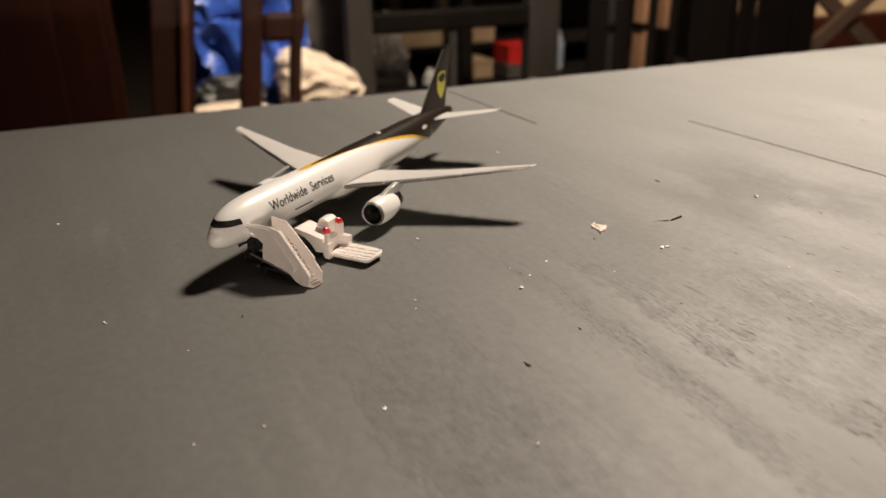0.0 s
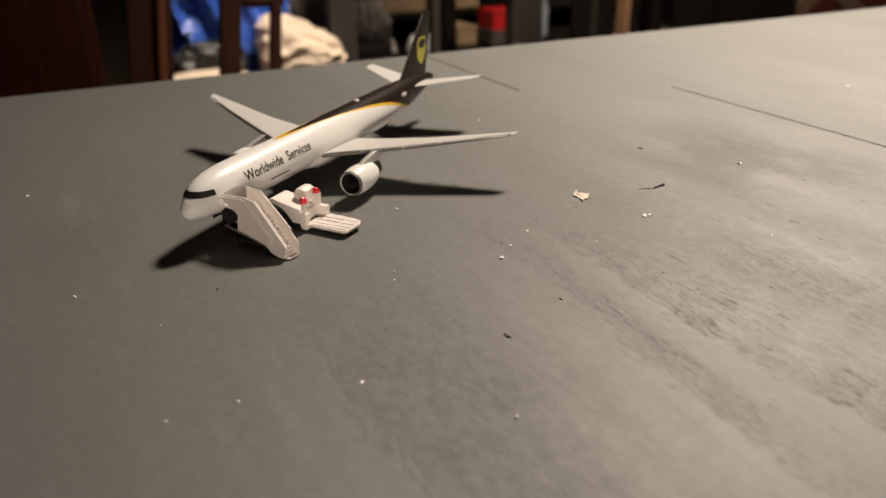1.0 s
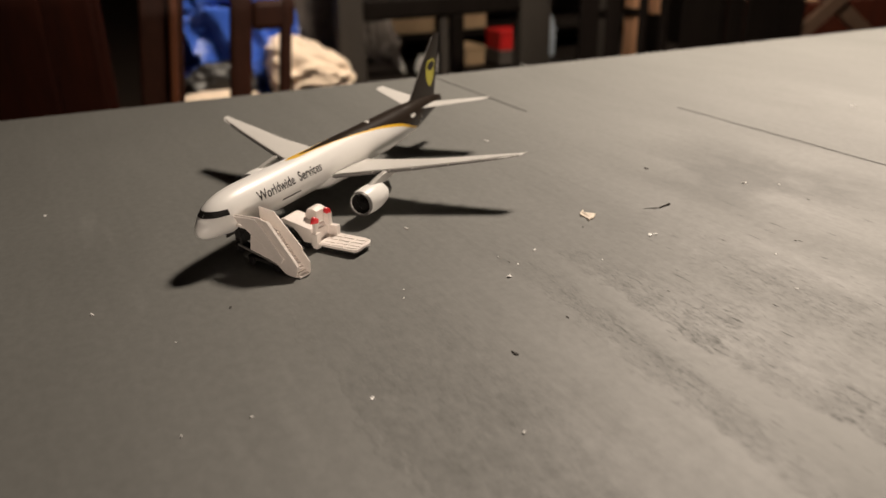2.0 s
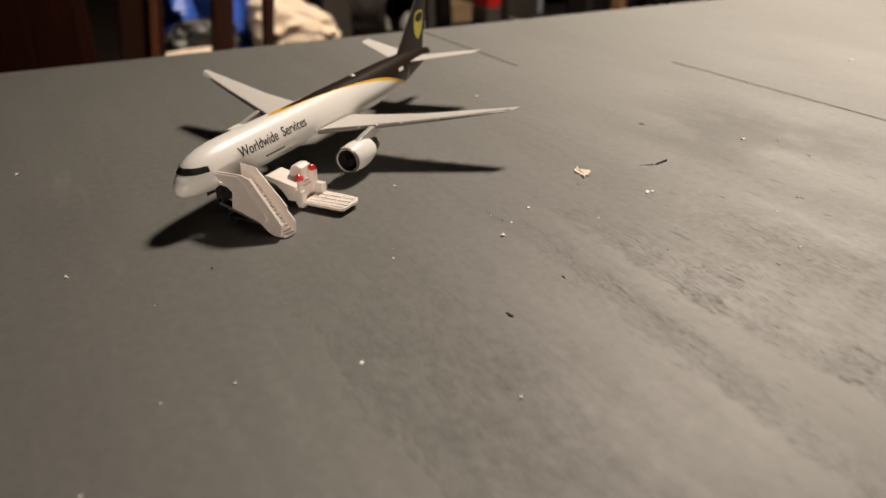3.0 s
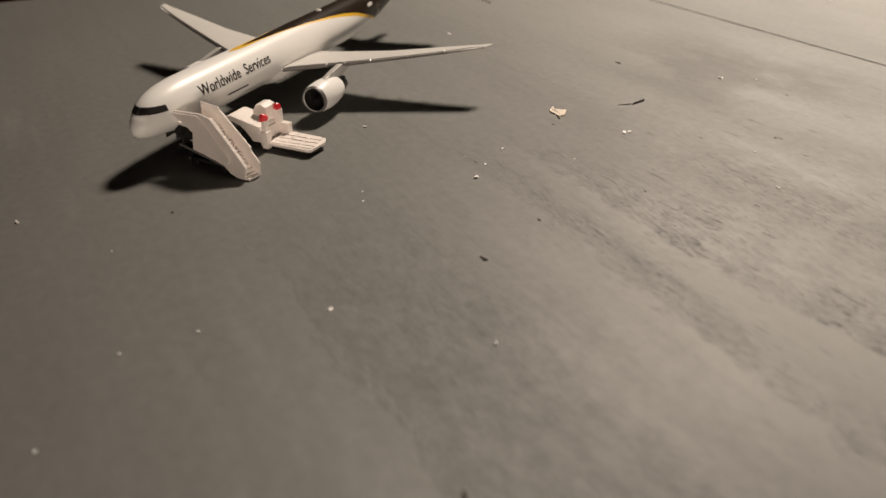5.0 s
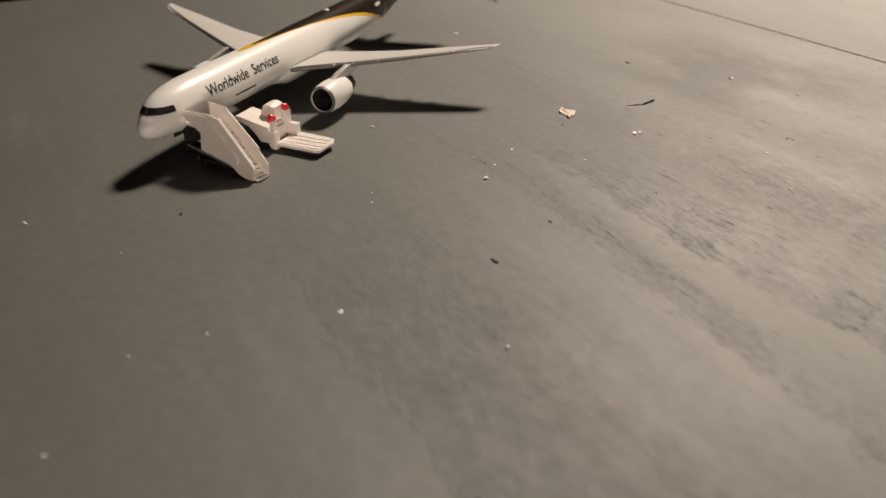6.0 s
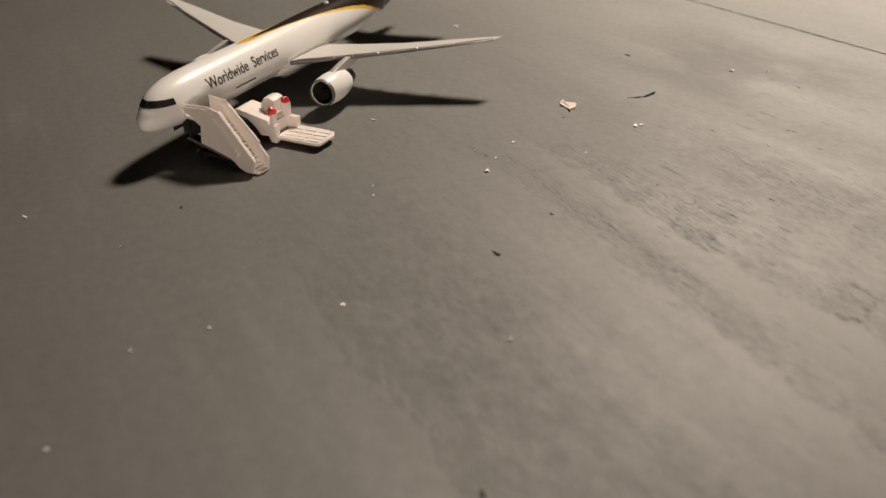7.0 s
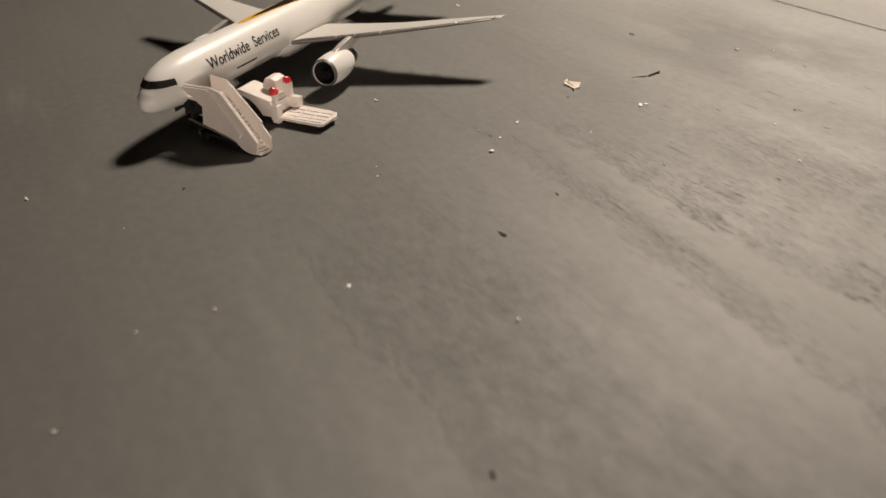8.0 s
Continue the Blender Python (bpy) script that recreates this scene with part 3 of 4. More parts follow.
nose_gear = part("nose_gear", turned([(1.0, 0.25), (4.0, 0.27), (6.2, 0.34)], (0, 13.5, 0), "z", 12, MM), DARK_METAL, plane, "dark nose gear leg", smooth=True)
for dx in (-0.62, 0.62):
    bm = turned([(-0.35, 0.25), (-0.35, 0.8), (-0.2, 1.0), (0.2, 1.0), (0.35, 0.8), (0.35, 0.25)], (dx, 13.5, 1.0), "x", 20, MM)
    part("wheel", bm, TYRE, nose_gear, "black tyre", smooth=True)
for side in (1, -1):
    part("gear_door", box(side * 1.25 - 0.1, side * 1.25 + 0.1, 10.5, 15.0, 3.9, 6.0, 0.06, MM), DARK_METAL, plane, "dark gear door")

# fin, with its lighter leading edge and the gold shield
FIN = (((0, 92.5, 15.0), (0, 113.2, 14.2), 1.8), ((0, 96.0, 16.4), (0, 113.3, 16.0), 1.6), ((0, 103.5, 24.5), (0, 115.1, 24.5), 1.2), ((0, 111.6, 33.0), (0, 116.9, 33.0), 0.8), ((0, 112.9, 33.9), (0, 117.0, 33.9), 0.45))
fin = part("fin", wing_loft(FIN, 1, (1, 0, 0)), BROWN, plane, "dark brown tail fin", smooth=True)
rings = []
for y, z in ((95.9, 16.4), (103.4, 24.5), (111.5, 33.0)):
    rings.append([Vector((0.17 * math.cos(a), y + 0.12 + 0.25 * math.sin(a), z)) * MM for a in [2 * math.pi * i / 8 for i in range(8)]])
part("fin_edge", loft(rings), SILVER, fin, "grey metal fin edge", smooth=True)


def fin_side(y, z, out):
    zs = [s[0][2] for s in FIN]
    lead, trail, thick = (float(np.interp(z, zs, [s[0][1] for s in FIN])), float(np.interp(z, zs, [s[1][1] for s in FIN])), float(np.interp(z, zs, [s[2] for s in FIN])))
    f = min(1, max(0.0, (y - lead) / (trail - lead)))
    t = 2.2 * (0.30 * math.sqrt(f) - 0.12 * f - 0.18 * f * f * f) + 0.012
    return t * 0.62 * thick + out, t * 0.45 * thick + out


def fin_decal(rows, out, mat, label):
    for side in (1, -1):
        bm = bmesh.new()
        made = []
        for z, y0, y1 in rows:
            line = []
            for i in range(9):
                y = y0 + (y1 - y0) * i / 8
                x = fin_side(y, z, out)[0 if side == 1 else 1] * side
                line.append(bm.verts.new(Vector((x, y, z)) * MM))
            made.append(line)
        for r, s in zip(made, made[1:]):
            for i in range(8):
                bm.faces.new((r[i], r[i + 1], s[i + 1], s[i]))
        part("shield", bm, mat, fin, label, smooth=True)


fin_decal([(26.4, 109.0, 112.2), (26.0, 107.8, 112.9), (24.8, 107.1, 113.1), (22.5, 106.8, 112.9), (20.5, 107.1, 112.3), (19.4, 107.8, 111.5), (18.6, 108.7, 110.6), (18.1, 109.4, 109.9)], 0.05, OLIVE, "olive gold shield")
fin_decal([(25.8, 109.8, 111.8), (25.2, 108.5, 112.5), (24.3, 107.7, 112.7), (23.5, 108.3, 112.0), (23.0, 109.6, 110.8)], 0.08, BROWN, "dark sweep across the shield")

# ---------------------------------------------------------------- boarding stairs beside the nose
stairs = thing("boarding_stairs", pose(20.8 * MM, 7.3 * MM, TOP, 0, 0, 172), "white plastic toy boarding stairs beside the airplane nose", "toy vehicle")
NEAR = ((0.5, 0.25), (-0.1, 2.7), (7.4, 11.1), (10.1, 11.6), (17.2, 11.0), (16.3, 9.4), (12.3, 8.0), (13.2, 3.8), (5.8, 2.4), (4.2, 0.9), (2.6, 0.25))
OUTER = ((16.9, 10.8), (10.3, 11.3), (8.6, 9.9), (3.2, 3.9), (3.9, 2.8), (6.4, 4.4), (12.3, 7.9))
FAR = ((-0.4, 0.3), (-0.6, 2.8), (1.4, 5.1), (1.2, 5.6), (7.6, 11.5), (8.4, 12.3), (12.6, 12.6), (12.6, 8.0), (9.0, 6.5), (3.0, 0.3))
part("side_panel", moulded(prism(NEAR, 1.25, 1.6, "y", MM, 0.1)), PLASTIC, stairs, "pinkish white side panel")
part("outer_panel", moulded(prism(OUTER, 1.75, 2.1, "y", MM, 0.1)), PLASTIC, stairs, "raised outer panel")
part("side_panel", moulded(prism(FAR, -1.85, -1.5, "y", MM, 0.1)), PLASTIC, stairs)
for i in range(12):
    s, z = 0.5 + 7.6 * i / 12, 0.5 + 8.0 * i / 12
    part("tread", prism([(s, z - 0.35), (s, z + 0.45), (s + 0.75, z + 0.45), (s + 0.75, z - 0.35)], -1.5, 1.25, "y", MM), PLASTIC, stairs)
part("stringer", moulded(prism([(0.9, 0.35), (8.3, 8.2), (9.3, 8.0), (1.9, 0.3)], -1.45, 1.2, "y", MM, 0.08), 0.05), PLASTIC, stairs)
part("handrail", moulded(prism([(0.0, 2.2), (0.1, 2.9), (7.5, 11.2), (8.1, 11.0), (0.9, 2.6)], 0.85, 1.25, "y", MM, 0.1)), PLASTIC, stairs)
part("platform", moulded(box(8.0, 17.3, -1.5, 1.25, 8.1, 8.7, 0.1, MM)), PLASTIC, stairs)
part("toe_plate", moulded(box(-0.3, 1.4, -1.5, 1.25, 0.12, 0.6, 0.1, MM)), PLASTIC, stairs, "pale toe plate")
chassis = part("chassis", box(3.5, 15.5, -2.7, 0.6, 0.95, 1.6, 0.15, MM), CHASSIS, stairs, "dark grey chassis")
part("deck_plate", prism([(6.0, 1.62), (16.4, 3.6), (16.4, 4.0), (6.0, 2.0)], -2.6, 1.1, "y", MM, 0.06), TYRE, chassis, "black sloping deck plate")
part("edge_strip", prism([(5.6, 1.95), (16.7, 4.1), (16.7, 4.4), (5.6, 2.25)], 1.3, 1.75, "y", MM, 0.05), DULL, chassis, "pale grey sloping edge strip")
# pale wedge: the deck plate's lit top, put into a lighter colour
part("lit_wedge", prism([(13.4, 4.0), (16.0, 4.5), (14.6, 5.1), (13.4, 5.2)], -0.6, -0.2, "y", MM, 0.08), WING, chassis, "pale wedge coloured as the lit deck plate top")
for s in (14.7, 17.6):
    part("roller", moulded(turned([(-0.5, 0.3), (-0.5, 0.85), (0.5, 0.95), (0.5, 0.3)], (s, 0.2, 6.3), "y", 12, MM), 0.2, 0.6), CHASSIS, stairs, "dark roller under the platform")
part("roller_bar", box(14.2, 18.0, -0.2, 0.4, 6.9, 8.1, 0.1, MM), CHASSIS, stairs, "dark bar under the platform")
part("strut", prism([(11.0, 1.8), (14.5, 8.1), (15.3, 8.1), (12.0, 1.8)], -1.2, -0.7, "y", MM, 0.08), CHASSIS, stairs, "dark strut")
# black block added under the platform to stop light leaking through
part("light_block", box(8.3, 18.6, -2.6, -0.9, 1.81, 7.9, 0.2, MM), BLACK, stairs, "black block added to keep light from under the stairs")
for s in (6.5, 14.0):
    for w in (-2.3, 0.75):
        bm = turned([(-0.35, 0.2), (-0.35, 0.75), (-0.2, 0.92), (0.2, 0.92), (0.35, 0.75), (0.35, 0.2)], (s, w, 0.92), "y", 18, MM)
        part("wheel", bm, TYRE, stairs, "black tyre", smooth=True)

# ---------------------------------------------------------------- cargo loader beside the fuselage
loader = thing("cargo_loader", pose(0, 0, TOP), "white plastic toy cargo loader with red beacon tips", "toy vehicle")
bed = part("bed", moulded(prism([(15.8, 20.0), (25.0, 19.6), (26.0, 20.1), (26.5, 24.9), (25.6, 26.6), (24.8, 26.4), (24.4, 26.9), (16.0, 27.4)], 1.1, 1.65, "z", MM, 0.1)), PLASTIC, loader, "low white loading bed")
for n, (y0, y1) in enumerate(((20.3, 21.4), (21.6, 23.0), (23.3, 24.7), (25.0, 26.3))):
    for x0, x1 in ((16.3, 19.1), (19.35, 22.3), (22.55, 25.5)):
        part("roller_strip", moulded(box(x0 + 0.3 * (n % 2), x1 + 0.3 * (n % 2) - 0.25 * (n == 3), y0, y1, 1.65, 1.80, 0.07, MM)), PLASTIC, bed)
part("bed_edge", prism([(16.2, 20.9), (24.9, 20.6), (25.4, 24.8), (24.4, 26.2), (16.2, 26.8)], 0.05, 1.09, "z", MM), CHASSIS, loader, "dark edge under the bed")
part("cross_wall", moulded(box(14.3, 15.1, 19.9, 27.2, 0.8, 4.2, 0.12, MM)), PLASTIC, loader)
part("front_block", moulded(prism([(14.9, 19.5), (16.3, 19.4), (16.3, 21.1), (14.9, 21.2)], 0.5, 4.0, "z", MM, 0.12)), PLASTIC, loader)
post = part("post", moulded(prism([(15.0, 19.8), (15.9, 19.8), (15.9, 20.9), (15.0, 20.9)], 3.9, 6.7, "z", MM, 0.12)), PLASTIC, loader)
part("beacon", moulded(turned([(6.2, 0.35), (6.5, 0.85), (7.1, 0.95), (7.5, 0.55), (7.65, 0.1)], (15.45, 20.2, 0), "z", 6, MM), 0.4, 0.7), RED, post, "red dabbed tip")
part("front_block", moulded(prism([(14.6, 25.6), (17.6, 25.5), (17.6, 26.9), (14.6, 27.0)], 0.5, 4.0, "z", MM, 0.12)), PLASTIC, loader)
post = part("post", moulded(prism([(14.4, 25.2), (15.8, 25.2), (15.8, 26.6), (14.4, 26.6)], 3.9, 6.9, "z", MM, 0.12)), PLASTIC, loader)
part("beacon", moulded(turned([(6.7, 0.4), (6.9, 0.95), (7.4, 0.9), (7.9, 0.6), (8.1, 0.1)], (15.1, 25.8, 0), "z", 5, MM), 0.35, 0.7), RED, post, "red dabbed tip")
part("cab", moulded(prism([(10.6, 3.2), (10.6, 6.4), (11.3, 7.9), (12.6, 8.1), (13.8, 7.6), (14.0, 3.2)], 23.6, 27.2, "y", MM, 0.2)), PLASTIC, loader, "white cab")
deck = part("deck", moulded(prism([(14.8, 4.1), (14.6, 4.9), (7.6, 6.5), (6.9, 6.3), (6.9, 5.6), (14.0, 3.4)], 19.6, 25.4, "y", MM, 0.12)), PLASTIC, loader, "raised sloping deck")
part("skirt", moulded(prism([(14.8, 1.4), (14.8, 3.7), (10.4, 4.7), (9.8, 4.4), (11.5, 3.0), (12.4, 1.5)], 19.9, 25.0, "y", MM, 0.12)), PLASTIC, loader)
part("frame", box(4.0, 14.5, 20.6, 26.5, 1.3, 2.9, 0.15, MM), CHASSIS, loader, "dark grey frame")
for x in (6.0, 12.5):
    for y in (20.4, 26.2):
        bm = turned([(-0.4, 0.2), (-0.4, 0.95), (-0.22, 1.15), (0.22, 1.15), (0.4, 0.95), (0.4, 0.2)], (x, y, 1.15), "y", 18, MM)
        part("wheel", bm, TYRE, loader, "black tyre", smooth=True)

# ---------------------------------------------------------------- crumbs on the table


def crumb(name, x, y, size, mat, label, flat=0.6, long=1.0, seed=0, turn=0.0):
    rnd = random.Random(seed)
    bm = bmesh.new()
    for k in range(9):
        a, r = 2 * math.pi * (k + rnd.uniform(-0.4, 0.4)) / 9, rnd.uniform(0.22, 0.62)
        bm.verts.new(Vector((r * math.cos(a) * size * long, r * math.sin(a) * size, rnd.uniform(0, 0.8) * size * flat)) * MM)
    hull = bmesh.ops.convex_hull(bm, input=list(bm.verts))
    bmesh.ops.delete(bm, geom=list({v for v in hull["geom_interior"] + hull["geom_unused"] if isinstance(v, bmesh.types.BMVert)}), context="VERTS")
    low = min(v.co.z for v in bm.verts)
    for v in bm.verts:
        v.co.z -= low
    ob = part(name, bm, mat, at=pose(x * MM, y * MM, TOP, 0, 0, turn))
    return tagged(ob, label, "crumb", "crumbs on the table")


WHITE_CRUMBS = (
    (126.1, 209.0, 1.7), (97.6, 102.1, 0.9), (81.6, 56.3, 0.85), (82.6, 57.5, 0.55), (60.1, 38.2, 0.75), (59.8, 23.6, 0.8), (55.5, -24.7, 0.7), (-6.5, -22.3, 0.7), (41.4, -36.1, 0.6), (38.7, -60.9, 0.7),
    (-60.5, 11.4, 0.7), (28.2, 38.9, 0.6), (42.6, 10.1, 0.3), (44.4, 6.8, 0.3), (59.3, 29.9, 0.5), (17.3, 116.1, 0.7), (106.2, 104.4, 0.5), (79.6, -23.6, 0.55), (35.0, -43.9, 0.4), (113.0, 40.0, 0.4),
    (54.2, 31.8, 0.35), (75.1, 38.9, 0.35), (108.3, 55.8, 0.35), (15.3, -23.8, 0.3),
)
for n, (x, y, s) in enumerate(WHITE_CRUMBS):
    crumb("crumb", x, y, s * (0.95 if y < -10 else 1.25), CRUMB, "tiny white crumb lying on the grey table", 0.75 if y < 0 else 0.5, 1.0 + 0.25 * (n % 4), seed=n, turn=47 * n)
for n, (x, y, s) in enumerate(((70.8, 105.8, 0.8), (111.8, 65.3, 0.4), (90.4, 29.5, 0.4), (75.5, 11.7, 0.45), (84.8, -48.9, 0.7), (113.7, 94.7, 0.5), (66.3, 55.4, 0.35))):
    crumb("dark_crumb", x, y, s, SOOT, "tiny dark speck on the grey table", 0.4, 2.2, 40 + n, -38)
for n, (x, y, s) in enumerate(((57.2, 30.3, 0.28), (112.8, 65.4, 0.3), (109.7, 31.0, 0.36), (97.2, 59.6, 0.28))):
    crumb("dark_crumb", x, y, s, SOOT, "thin dark splinter on the grey table", 0.25, 5.0, 60 + n, -38)
crumb("dark_crumb", 71.1, -3.9, 0.85, SOOT, "small dark brown crumb on the grey table", 0.45, 3.6, 31, -25)
crumb("dark_crumb", 15.7, -9.6, 0.6, SOOT, "tiny dark crumb on the grey table", 0.8, 1.0, 33)
chip = prism([(-1.8, 1.4), (-1.4, 3.0), (-0.7, 0.9), (0.8, 1.1), (2.2, 1.0), (2.3, -1.0), (1.5, -1.4), (1.7, -3.1), (0.4, -1.0), (-0.3, -0.6), (-1.3, -0.2)], 0.05, 0.5, "z", MM, 0.12)
for v in chip.verts:
    v.co.z *= 1 + 0.8 * noise.noise(v.co * 900)
tagged(part("wood_chip", chip, CHIPMAT, at=pose(65.0 * MM, 62.4 * MM, TOP, 2, -2, 0)), "ragged pale wood chip on the grey table", "crumb")
fibre = thing("fibre", pose(80.0 * MM, 74.5 * MM, TOP), "short dark bent fibre on the grey table", "crumb")


def strand(points):
    """A rod through (x, y, z, radius)."""
    bm = loft([[(Vector((x, y, z)) + Vector((0.5 * r * math.cos(a), -0.8 * r * math.cos(a), r * math.sin(a)))) * MM for a in [2 * math.pi * k / 7 for k in range(7)]] for x, y, z, r in points])
    return part("strand", bm, SOOT, fibre, smooth=True)


strand([(0.2, 0.0, 0.17, 0.14), (0.5, 0.6, 0.22, 0.22), (1.0, 1.5, 0.22, 0.20), (1.6, 2.6, 0.25, 0.24), (2.1, 3.5, 0.27, 0.25), (2.3, 3.9, 0.27, 0.12)])
strand([(-3.1, -2.0, 0.1, 0.04), (-2.3, -1.3, 0.12, 0.06), (-1.2, -0.7, 0.14, 0.10), (-0.4, -0.25, 0.2, 0.14), (-0.1, -0.1, 0.22, 0.08)])

# ---------------------------------------------------------------- furniture beyond the table (room_pose: x along the table's far edge, y away)


def raked(bm, rake):
    """Leans what stands over the seat by (along x, along y) a metre, about the height of the table's edge."""
    for v in bm.verts:
        up = max(v.co.z, 0.45) - 0.66
        v.co.x += rake[0] * up
        v.co.y += rake[1] * up
    return bm


def dining_chair(m, label, mat, posts, slats, rails, depth=0.024, rake=(0.0, 0.0), seat=0.45):
    """Back posts, slats and rails as (from, to) along x and heights; legs and seat below."""
    chair = thing("dining_chair", m, label, "chair", "chairs round the table")
    x0, x1 = min(p[0] for p in posts), max(p[1] for p in posts)
    for a, b, top in posts:
        part("back_post", raked(prism([(a, top), (b, top), (b, 0.45), (b, 0.0), (a, 0.0), (a, 0.45)], -depth / 2, depth / 2, "y", 1.0, 0.005), rake), mat, chair)
    for a, b, low, top in slats:
        part("slat", raked(box(a, b, -depth * 0.35, depth * 0.35, low, top, 0.004), rake), mat, chair)
    for a, b, low, top in rails:
        part("rail", raked(box(a, b, -depth * 0.45, depth * 0.45, low, top, 0.005), rake), mat, chair)
    part("seat", box(x0, x1, depth / 2, 0.42, seat - 0.035, seat, 0.012), mat, chair)
    for a in (x0 + 0.005, x1 - 0.04):
        part("leg", box(a, a + 0.035, 0.37, 0.405, 0.0, seat - 0.036, 0.004), mat, chair)
    return chair


# dark brown chair
brown_chair = dining_chair(room_pose(0, 0.60, 0), "dark brown wooden dining chair with slatted back", CHAIRWOOD,
             ((0.017, 0.056, 0.95), (0.146, 0.157, 0.95)), ((0.098, 0.119, 0.47, 0.90),), ((0.056, 0.146, 0.885, 0.94), (0.056, 0.146, 0.48, 0.53), (0.119, 0.160, 0.721, 0.748)), 0.014, (0.14, 0.12))
# strip that carries the post's lit edge in its colour
part("lit_edge", raked(box(0.042, 0.050, -0.014, -0.006, 0.46, 0.945, 0.003), (0.14, 0.12)), LIT_EDGE_WOOD, brown_chair, "red brown strip coloured as the post's lit edge")
# tall cabinet at the side
cabinet = thing("cabinet", room_pose(-0.55, 0.85, 0), "tall dark mahogany cabinet beside the table", "cabinet")
part("body", box(0.0, 0.552, 0.0, 0.45, 0.06, 1.9, 0.006), MAHOGANY, cabinet)
part("plinth", box(0.015, 0.535, 0.02, 0.44, 0.0, 0.06), MAHOGANY, cabinet)
for a, b in ((0.01, 0.272), (0.278, 0.542)):
    door = part("door", box(a, b, -0.02, -0.001, 0.10, 1.86, 0.005), MAHOGANY, cabinet)
    part("panel", box(a + 0.05, b - 0.05, -0.028, -0.0195, 0.16, 1.80, 0.006), MAHOGANY, door)

# low bench with a blue bag and a cream cloth on it
bench = thing("bench", room_pose(0.05, 0.85, 0), "low dark wooden bench holding bags", "bench")
part("bench_top", box(0.0, 0.40, 0.0, 0.40, 0.55, 0.58, 0.006), BLACKWOOD, bench)
for x in (0.02, 0.35):
    for y in (0.02, 0.35):
        part("leg", box(x, x + 0.03, y, y + 0.03, 0.0, 0.55, 0.003), BLACKWOOD, bench)


def heap(name, m, size, mat, label, category, rough, seed, folds=5.0, slope=0.0):
    """A soft crumpled thing of the given size, flat underneath."""
    bm = bmesh.new()
    bmesh.ops.create_icosphere(bm, subdivisions=5, radius=1.0)
    shift = Vector((seed * 11.3, seed * 4.1, seed * 7.9))
    for v in bm.verts:
        p = v.co.copy()
        k = 1 + rough * noise.turbulence(p * folds * 0.5 + shift, 3, True) - rough * abs(noise.noise(p * folds + shift)) * 1.4
        q = Vector((abs(p.x) ** 0.7 * math.copysign(1, p.x), abs(p.y) ** 0.7 * math.copysign(1, p.y), p.z)) * k
        v.co = Vector((q.x * size[0] / 2, q.y * size[1] / 2, max(0.0, (q.z + 0.75) / 1.75) * size[2] * (1 - slope * q.x)))
    return tagged(part(name, bm, mat, at=m, smooth=True), label, category)


blue_bag = thing("blue_bag", room_pose(0.168, 1.06, 0.58), "crumpled shiny blue nylon bag on the bench", "bag")
for name, m, size, seed in (("bag_body", pose(0, 0, 0), (0.165, 0.15, 0.24), 3), ("bag_flap", pose(-0.03, -0.05, 0.10), (0.10, 0.07, 0.12), 6), ("bag_pouch", pose(-0.01, -0.06, 0.0), (0.11, 0.06, 0.055), 14)):
    fold = heap(name, m, size, BLUE, "", "", 0.7, seed, 2.2)
    fold.parent = blue_bag
heap("cream_cloth", room_pose(0.268, 0.96, 0.58), (0.120, 0.11, 0.074), CREAM, "rumpled cream cotton cloth on the bench", "cloth", 0.2, 5, 2.5, 0.32)
heap("cream_cloth", room_pose(0.125, 0.90, 0.58), (0.12, 0.06, 0.028), CREAM, "folded strip of cream cloth on the bench", "cloth", 0.1, 8, 3.0)
# black heap added in place of the shade below the blue bag
heap("shaded_gap_heap", room_pose(0.140, 0.955, 0.58), (0.095, 0.05, 0.056), BLACK, "black heap standing in for the shaded gap under the bag", "pouch", 0.2, 21, 3.0)
heap("dark_jacket", room_pose(0.322, 1.13, 0.58), (0.13, 0.10, 0.32), TAUPE, "dark grey brown jacket bundled on the bench", "jacket", 0.25, 12, 3.0)

# grey chair
grey_chair = dining_chair(room_pose(0, 1.00, 0), "grey painted wooden dining chair with slatted back", GREYWOOD,
             ((0.326, 0.366, 0.93), (0.637, 0.695, 0.93)), ((0.494, 0.508, 0.47, 0.70),), ((0.366, 0.637, 0.86, 0.92),), 0.03)
# this rail takes the black wood's colour to carry its shade
part("rail", box(0.366, 0.637, -0.0135, 0.0135, 0.672, 0.704, 0.005), BLACKWOOD, grey_chair, "cross rail coloured darker for the shade on it")
# thin black post standing beside it
stand = thing("black_stand", room_pose(0.563, 1.08, 0), "thin black metal stand on the floor", "stand")
part("pole", box(-0.011, 0.011, -0.011, 0.011, 0.02, 1.2, 0.004), BLACKWOOD, stand)
part("foot", box(-0.09, 0.09, -0.09, 0.09, 0.0, 0.02, 0.004), BLACKWOOD, stand)

# low shelf against the wall, with boxes and bowls
shelf = thing("shelf_unit", room_pose(0.45, 1.55, 0), "low dark shelf unit with boxes and bowls", "shelf")
for x in (0.0, 1.05):
    part("side", box(x, x + 0.02, 0.0, 0.35, 0.0, 0.9), BLACKWOOD, shelf)
for z in (0.15, 0.47, 0.545, 0.72, 0.88):
    part("shelf_board", box(0.02, 1.05, 0.0 if z < 0.5 else 0.13, 0.35, z - 0.015, z, 0.002), BLACKWOOD, shelf)
part("back", box(0.0, 1.07, 0.352, 0.36, 0.0, 0.9), DARKWALL, shelf)


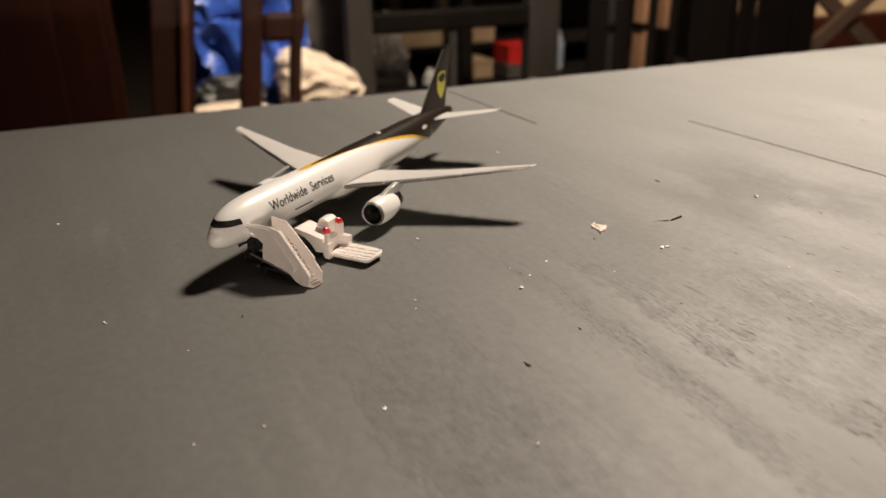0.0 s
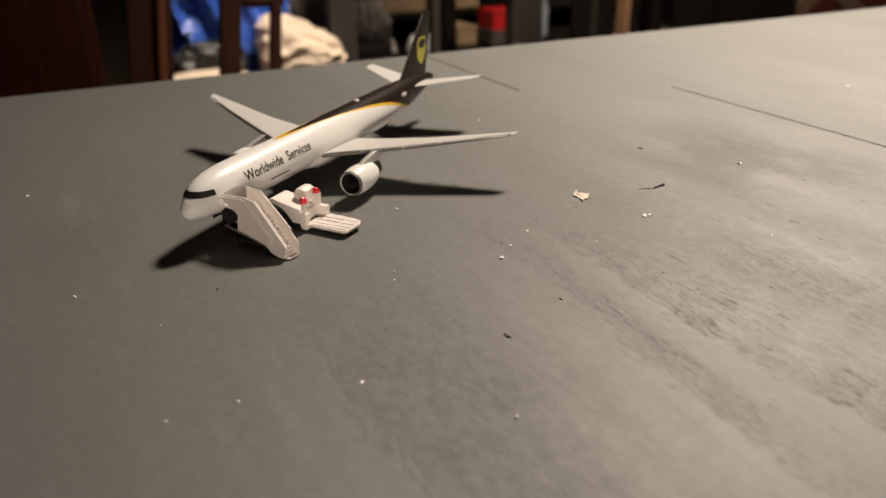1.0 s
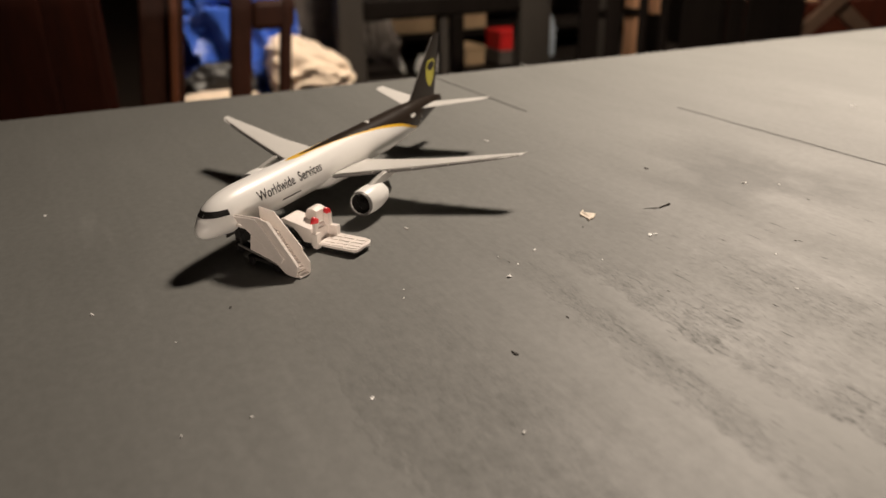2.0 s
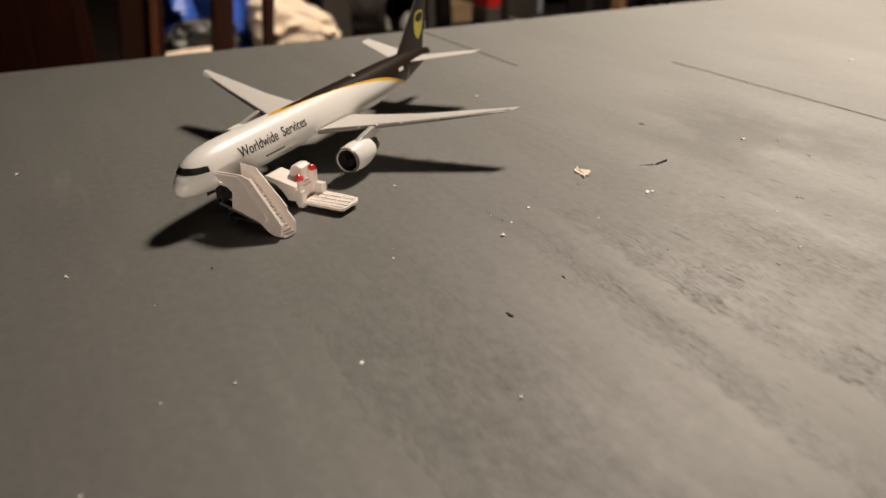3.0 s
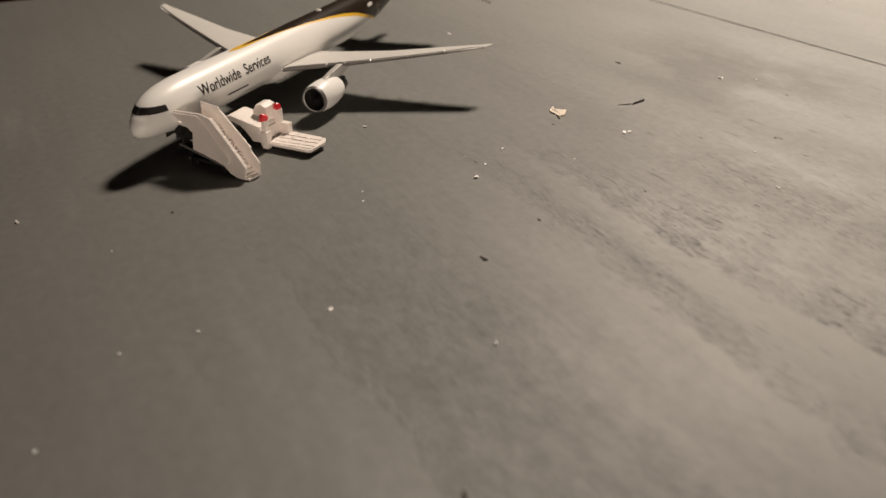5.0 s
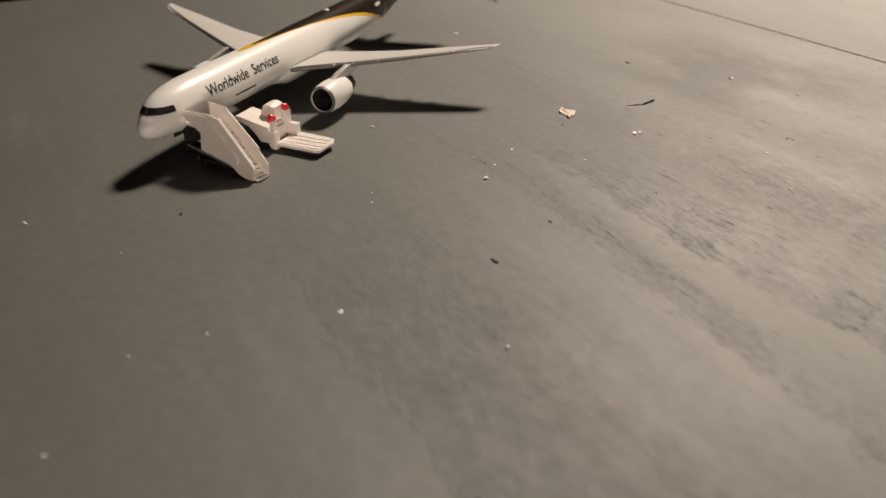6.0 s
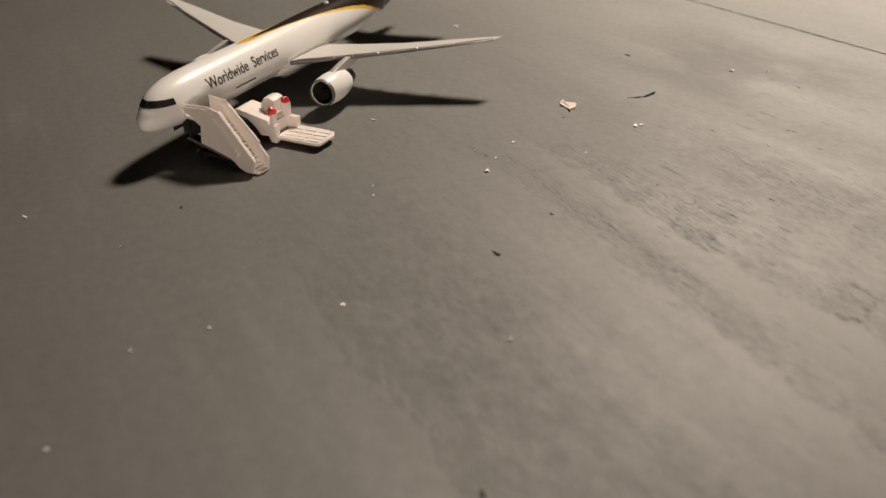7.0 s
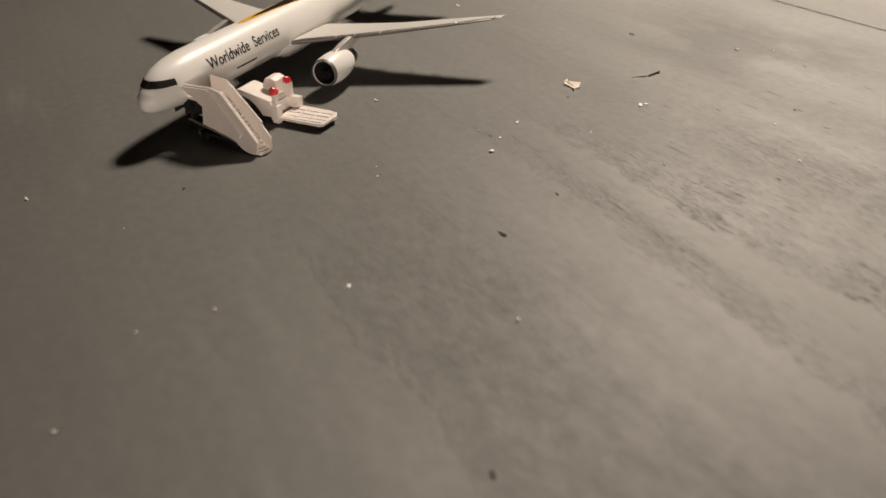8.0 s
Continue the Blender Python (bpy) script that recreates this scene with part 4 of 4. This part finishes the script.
def carton(name, m, sx, sy, sz, mat, label):
    ob = thing(name, m, label, "box")
    part("body", box(0, sx, 0, sy, 0, sz * 0.82, 0.003), mat, ob)
    part("lid", box(-0.002, sx + 0.002, -0.002, sy + 0.002, sz * 0.82, sz, 0.003), mat, ob)
    return ob


carton("cardboard_box", room_pose(0.60, 1.70, 0.545), 0.19, 0.12, 0.062, KRAFT, "tan cardboard box on the dark shelf")
carton("cardboard_box", room_pose(0.84, 1.70, 0.545), 0.10, 0.12, 0.05, KRAFT, "small tan cardboard box on the dark shelf")
carton("storage_box", room_pose(0.905, 1.56, 0.47), 0.10, 0.10, 0.034, TAUPE, "flat dark storage box on the dark shelf")
carton("red_box", room_pose(0.912, 1.57, 0.504), 0.085, 0.08, 0.047, REDBOX, "bright red box on a flat dark box")
carton("cardboard_box", room_pose(0.83, 1.60, 0.47), 0.055, 0.1, 0.045, KRAFT, "small tan cardboard box on the dark shelf")


def bowl(m):
    bm = turned([(0.0, 0.016), (0.002, 0.018), (0.016, 0.017), (0.028, 0.013), (0.035, 0.007), (0.039, 0.0065), (0.039, 0.005), (0.034, 0.004)], (0, 0, 0), "z", 20)
    return tagged(part("bowl", bm, CERAMIC, at=m, smooth=True), "small white glazed bowl upturned on the dark shelf", "bowl", "bowls on the shelf")


carton("cardboard_box", room_pose(0.70, 1.84, 0.545), 0.03, 0.05, 0.13, KRAFT, "narrow tan cardboard box on the dark shelf")
carton("storage_box", room_pose(0.835, 1.84, 0.545), 0.035, 0.05, 0.13, CERAMIC, "narrow white box on the dark shelf")
for x in (0.600, 0.643, 0.705, 0.748):
    bowl(room_pose(x, 1.585, 0.47))
heap("taupe_bag", room_pose(0.475, 1.25, 0.44), (0.075, 0.1, 0.22), TAUPE, "crumpled grey brown cloth bag on a stool", "bag", 0.3, 9)
stool = thing("stool", room_pose(0.475, 1.25, 0), "dark wooden stool under a bag", "stool")
part("seat", box(-0.07, 0.07, -0.07, 0.07, 0.41, 0.44, 0.005), BLACKWOOD, stool)
for x in (-0.055, 0.03):
    for y in (-0.055, 0.03):
        part("leg", box(x, x + 0.025, y, y + 0.025, 0.0, 0.41), BLACKWOOD, stool)
bm = turned([(0.0, 0.028), (0.004, 0.031), (0.12, 0.031), (0.15, 0.02), (0.16, 0.012), (0.18, 0.012)], (0, 0, 0), "z", 20)
tagged(part("bottle", bm, BOTTLE, at=room_pose(1.085, 1.65, 0.42), smooth=True), "grey blue plastic bottle on a low box", "bottle")
carton("cardboard_box", room_pose(1.06, 1.6, 0), 0.25, 0.2, 0.42, TAUPE, "dark storage box on the floor")

# black chairs in front of the far part of the room
dining_chair(room_pose(0, 0.66, 0), "black wooden dining chair with narrow slats", BLACKWOOD,
             ((0.533, 0.560, 0.95), (0.690, 0.756, 0.95)), ((0.573, 0.594, 0.47, 0.90), (0.623, 0.634, 0.47, 0.90), (0.656, 0.668, 0.47, 0.90)), ((0.560, 0.690, 0.88, 0.94), (0.560, 0.690, 0.48, 0.53)), 0.006)
dining_chair(room_pose(0, 0.72, 0), "black wooden dining chair with wide slats", BLACKWOOD,
             ((0.806, 0.822, 0.95), (0.930, 0.975, 0.95)), ((0.827, 0.856, 0.47, 0.90), (0.861, 0.926, 0.47, 0.90)), ((0.822, 0.930, 0.88, 0.94), (0.822, 0.930, 0.48, 0.53)), 0.006)

# pale wooden uprights behind them
for x, y, top, mat, low, label in ((0.878, 1.0, 0.90, PEACH, 0.02, "salmon coloured varnished wooden upright on a foot"), (0.925, 1.0, 0.90, PEACH, 0.648, "varnished wooden upright with a black lower half"),
                                   (0.812, 1.02, 0.9, GREYWOOD, 0.02, "grey brown painted wooden upright on a foot"), (1.09, 1.05, 0.9, PEACH, 0.02, "salmon coloured varnished wooden upright on a foot")):
    rack = thing("wooden_rack", room_pose(x, y, 0), label, "rack", "uprights behind the chairs")
    part("upright", box(-0.013, 0.013, -0.014, 0.014, low, top, 0.003), mat, rack)
    if low > 0.1:
        part("stem", box(-0.013, 0.013, -0.014, 0.014, 0.02, low, 0.003), BLACKWOOD, rack, "black lower half")
    else:
        part("collar", box(-0.017, 0.017, -0.017, 0.017, 0.650, 0.662, 0.002), BLACKWOOD, rack, "dark collar")
    part("foot", box(-0.018, 0.018, -0.06, 0.06, 0.0, 0.02, 0.003), BLACKWOOD, rack, "dark foot")

XBAR = shader("worn_brown_wood", (0.12, 0.075, 0.05), 0.5, spots=0.25, scale=15)
# chair with a crossed back
cross = thing("cross_back_chair", room_pose(0.925, 0.75, 0), "brown wooden chair with crossed back bars", "chair", "chairs round the table")
for a in (-0.025, 0.30):
    part("back_post", box(a, a + 0.025, -0.01, 0.01, 0.0, 0.95, 0.005), CHAIRWOOD, cross)
for a, b in ((0.0, 0.30), (0.30, 0.0)):
    w = 0.016 if b > a else -0.016
    part("cross_bar", prism([(a, 0.60), (a + w, 0.58), (b, 0.765), (b - w, 0.785)], -0.008 if b > a else 0.001, 0.0 if b > a else 0.009, "y", 1.0, 0.002), XBAR, cross, "paler crossed bar")
part("rail", box(0.0, 0.30, -0.009, 0.009, 0.535, 0.585, 0.004), CHAIRWOOD, cross)
part("rail", box(0.0, 0.30, -0.009, 0.009, 0.785, 0.85, 0.004), CHAIRWOOD, cross)
part("seat", box(-0.025, 0.325, 0.012, 0.38, 0.415, 0.45, 0.01), CHAIRWOOD, cross)
for a in (-0.02, 0.285):
    part("leg", box(a, a + 0.035, 0.34, 0.375, 0.0, 0.414, 0.004), CHAIRWOOD, cross)
carton("storage_box", room_pose(1.70, 1.45, 0), 0.62, 0.42, 0.575, MAHOGANY, "dark red brown storage chest on the floor")
carton("cardboard_box", room_pose(1.75, 1.50, 0.575), 0.5, 0.3, 0.3, KRAFT, "large tan cardboard box on the chest")
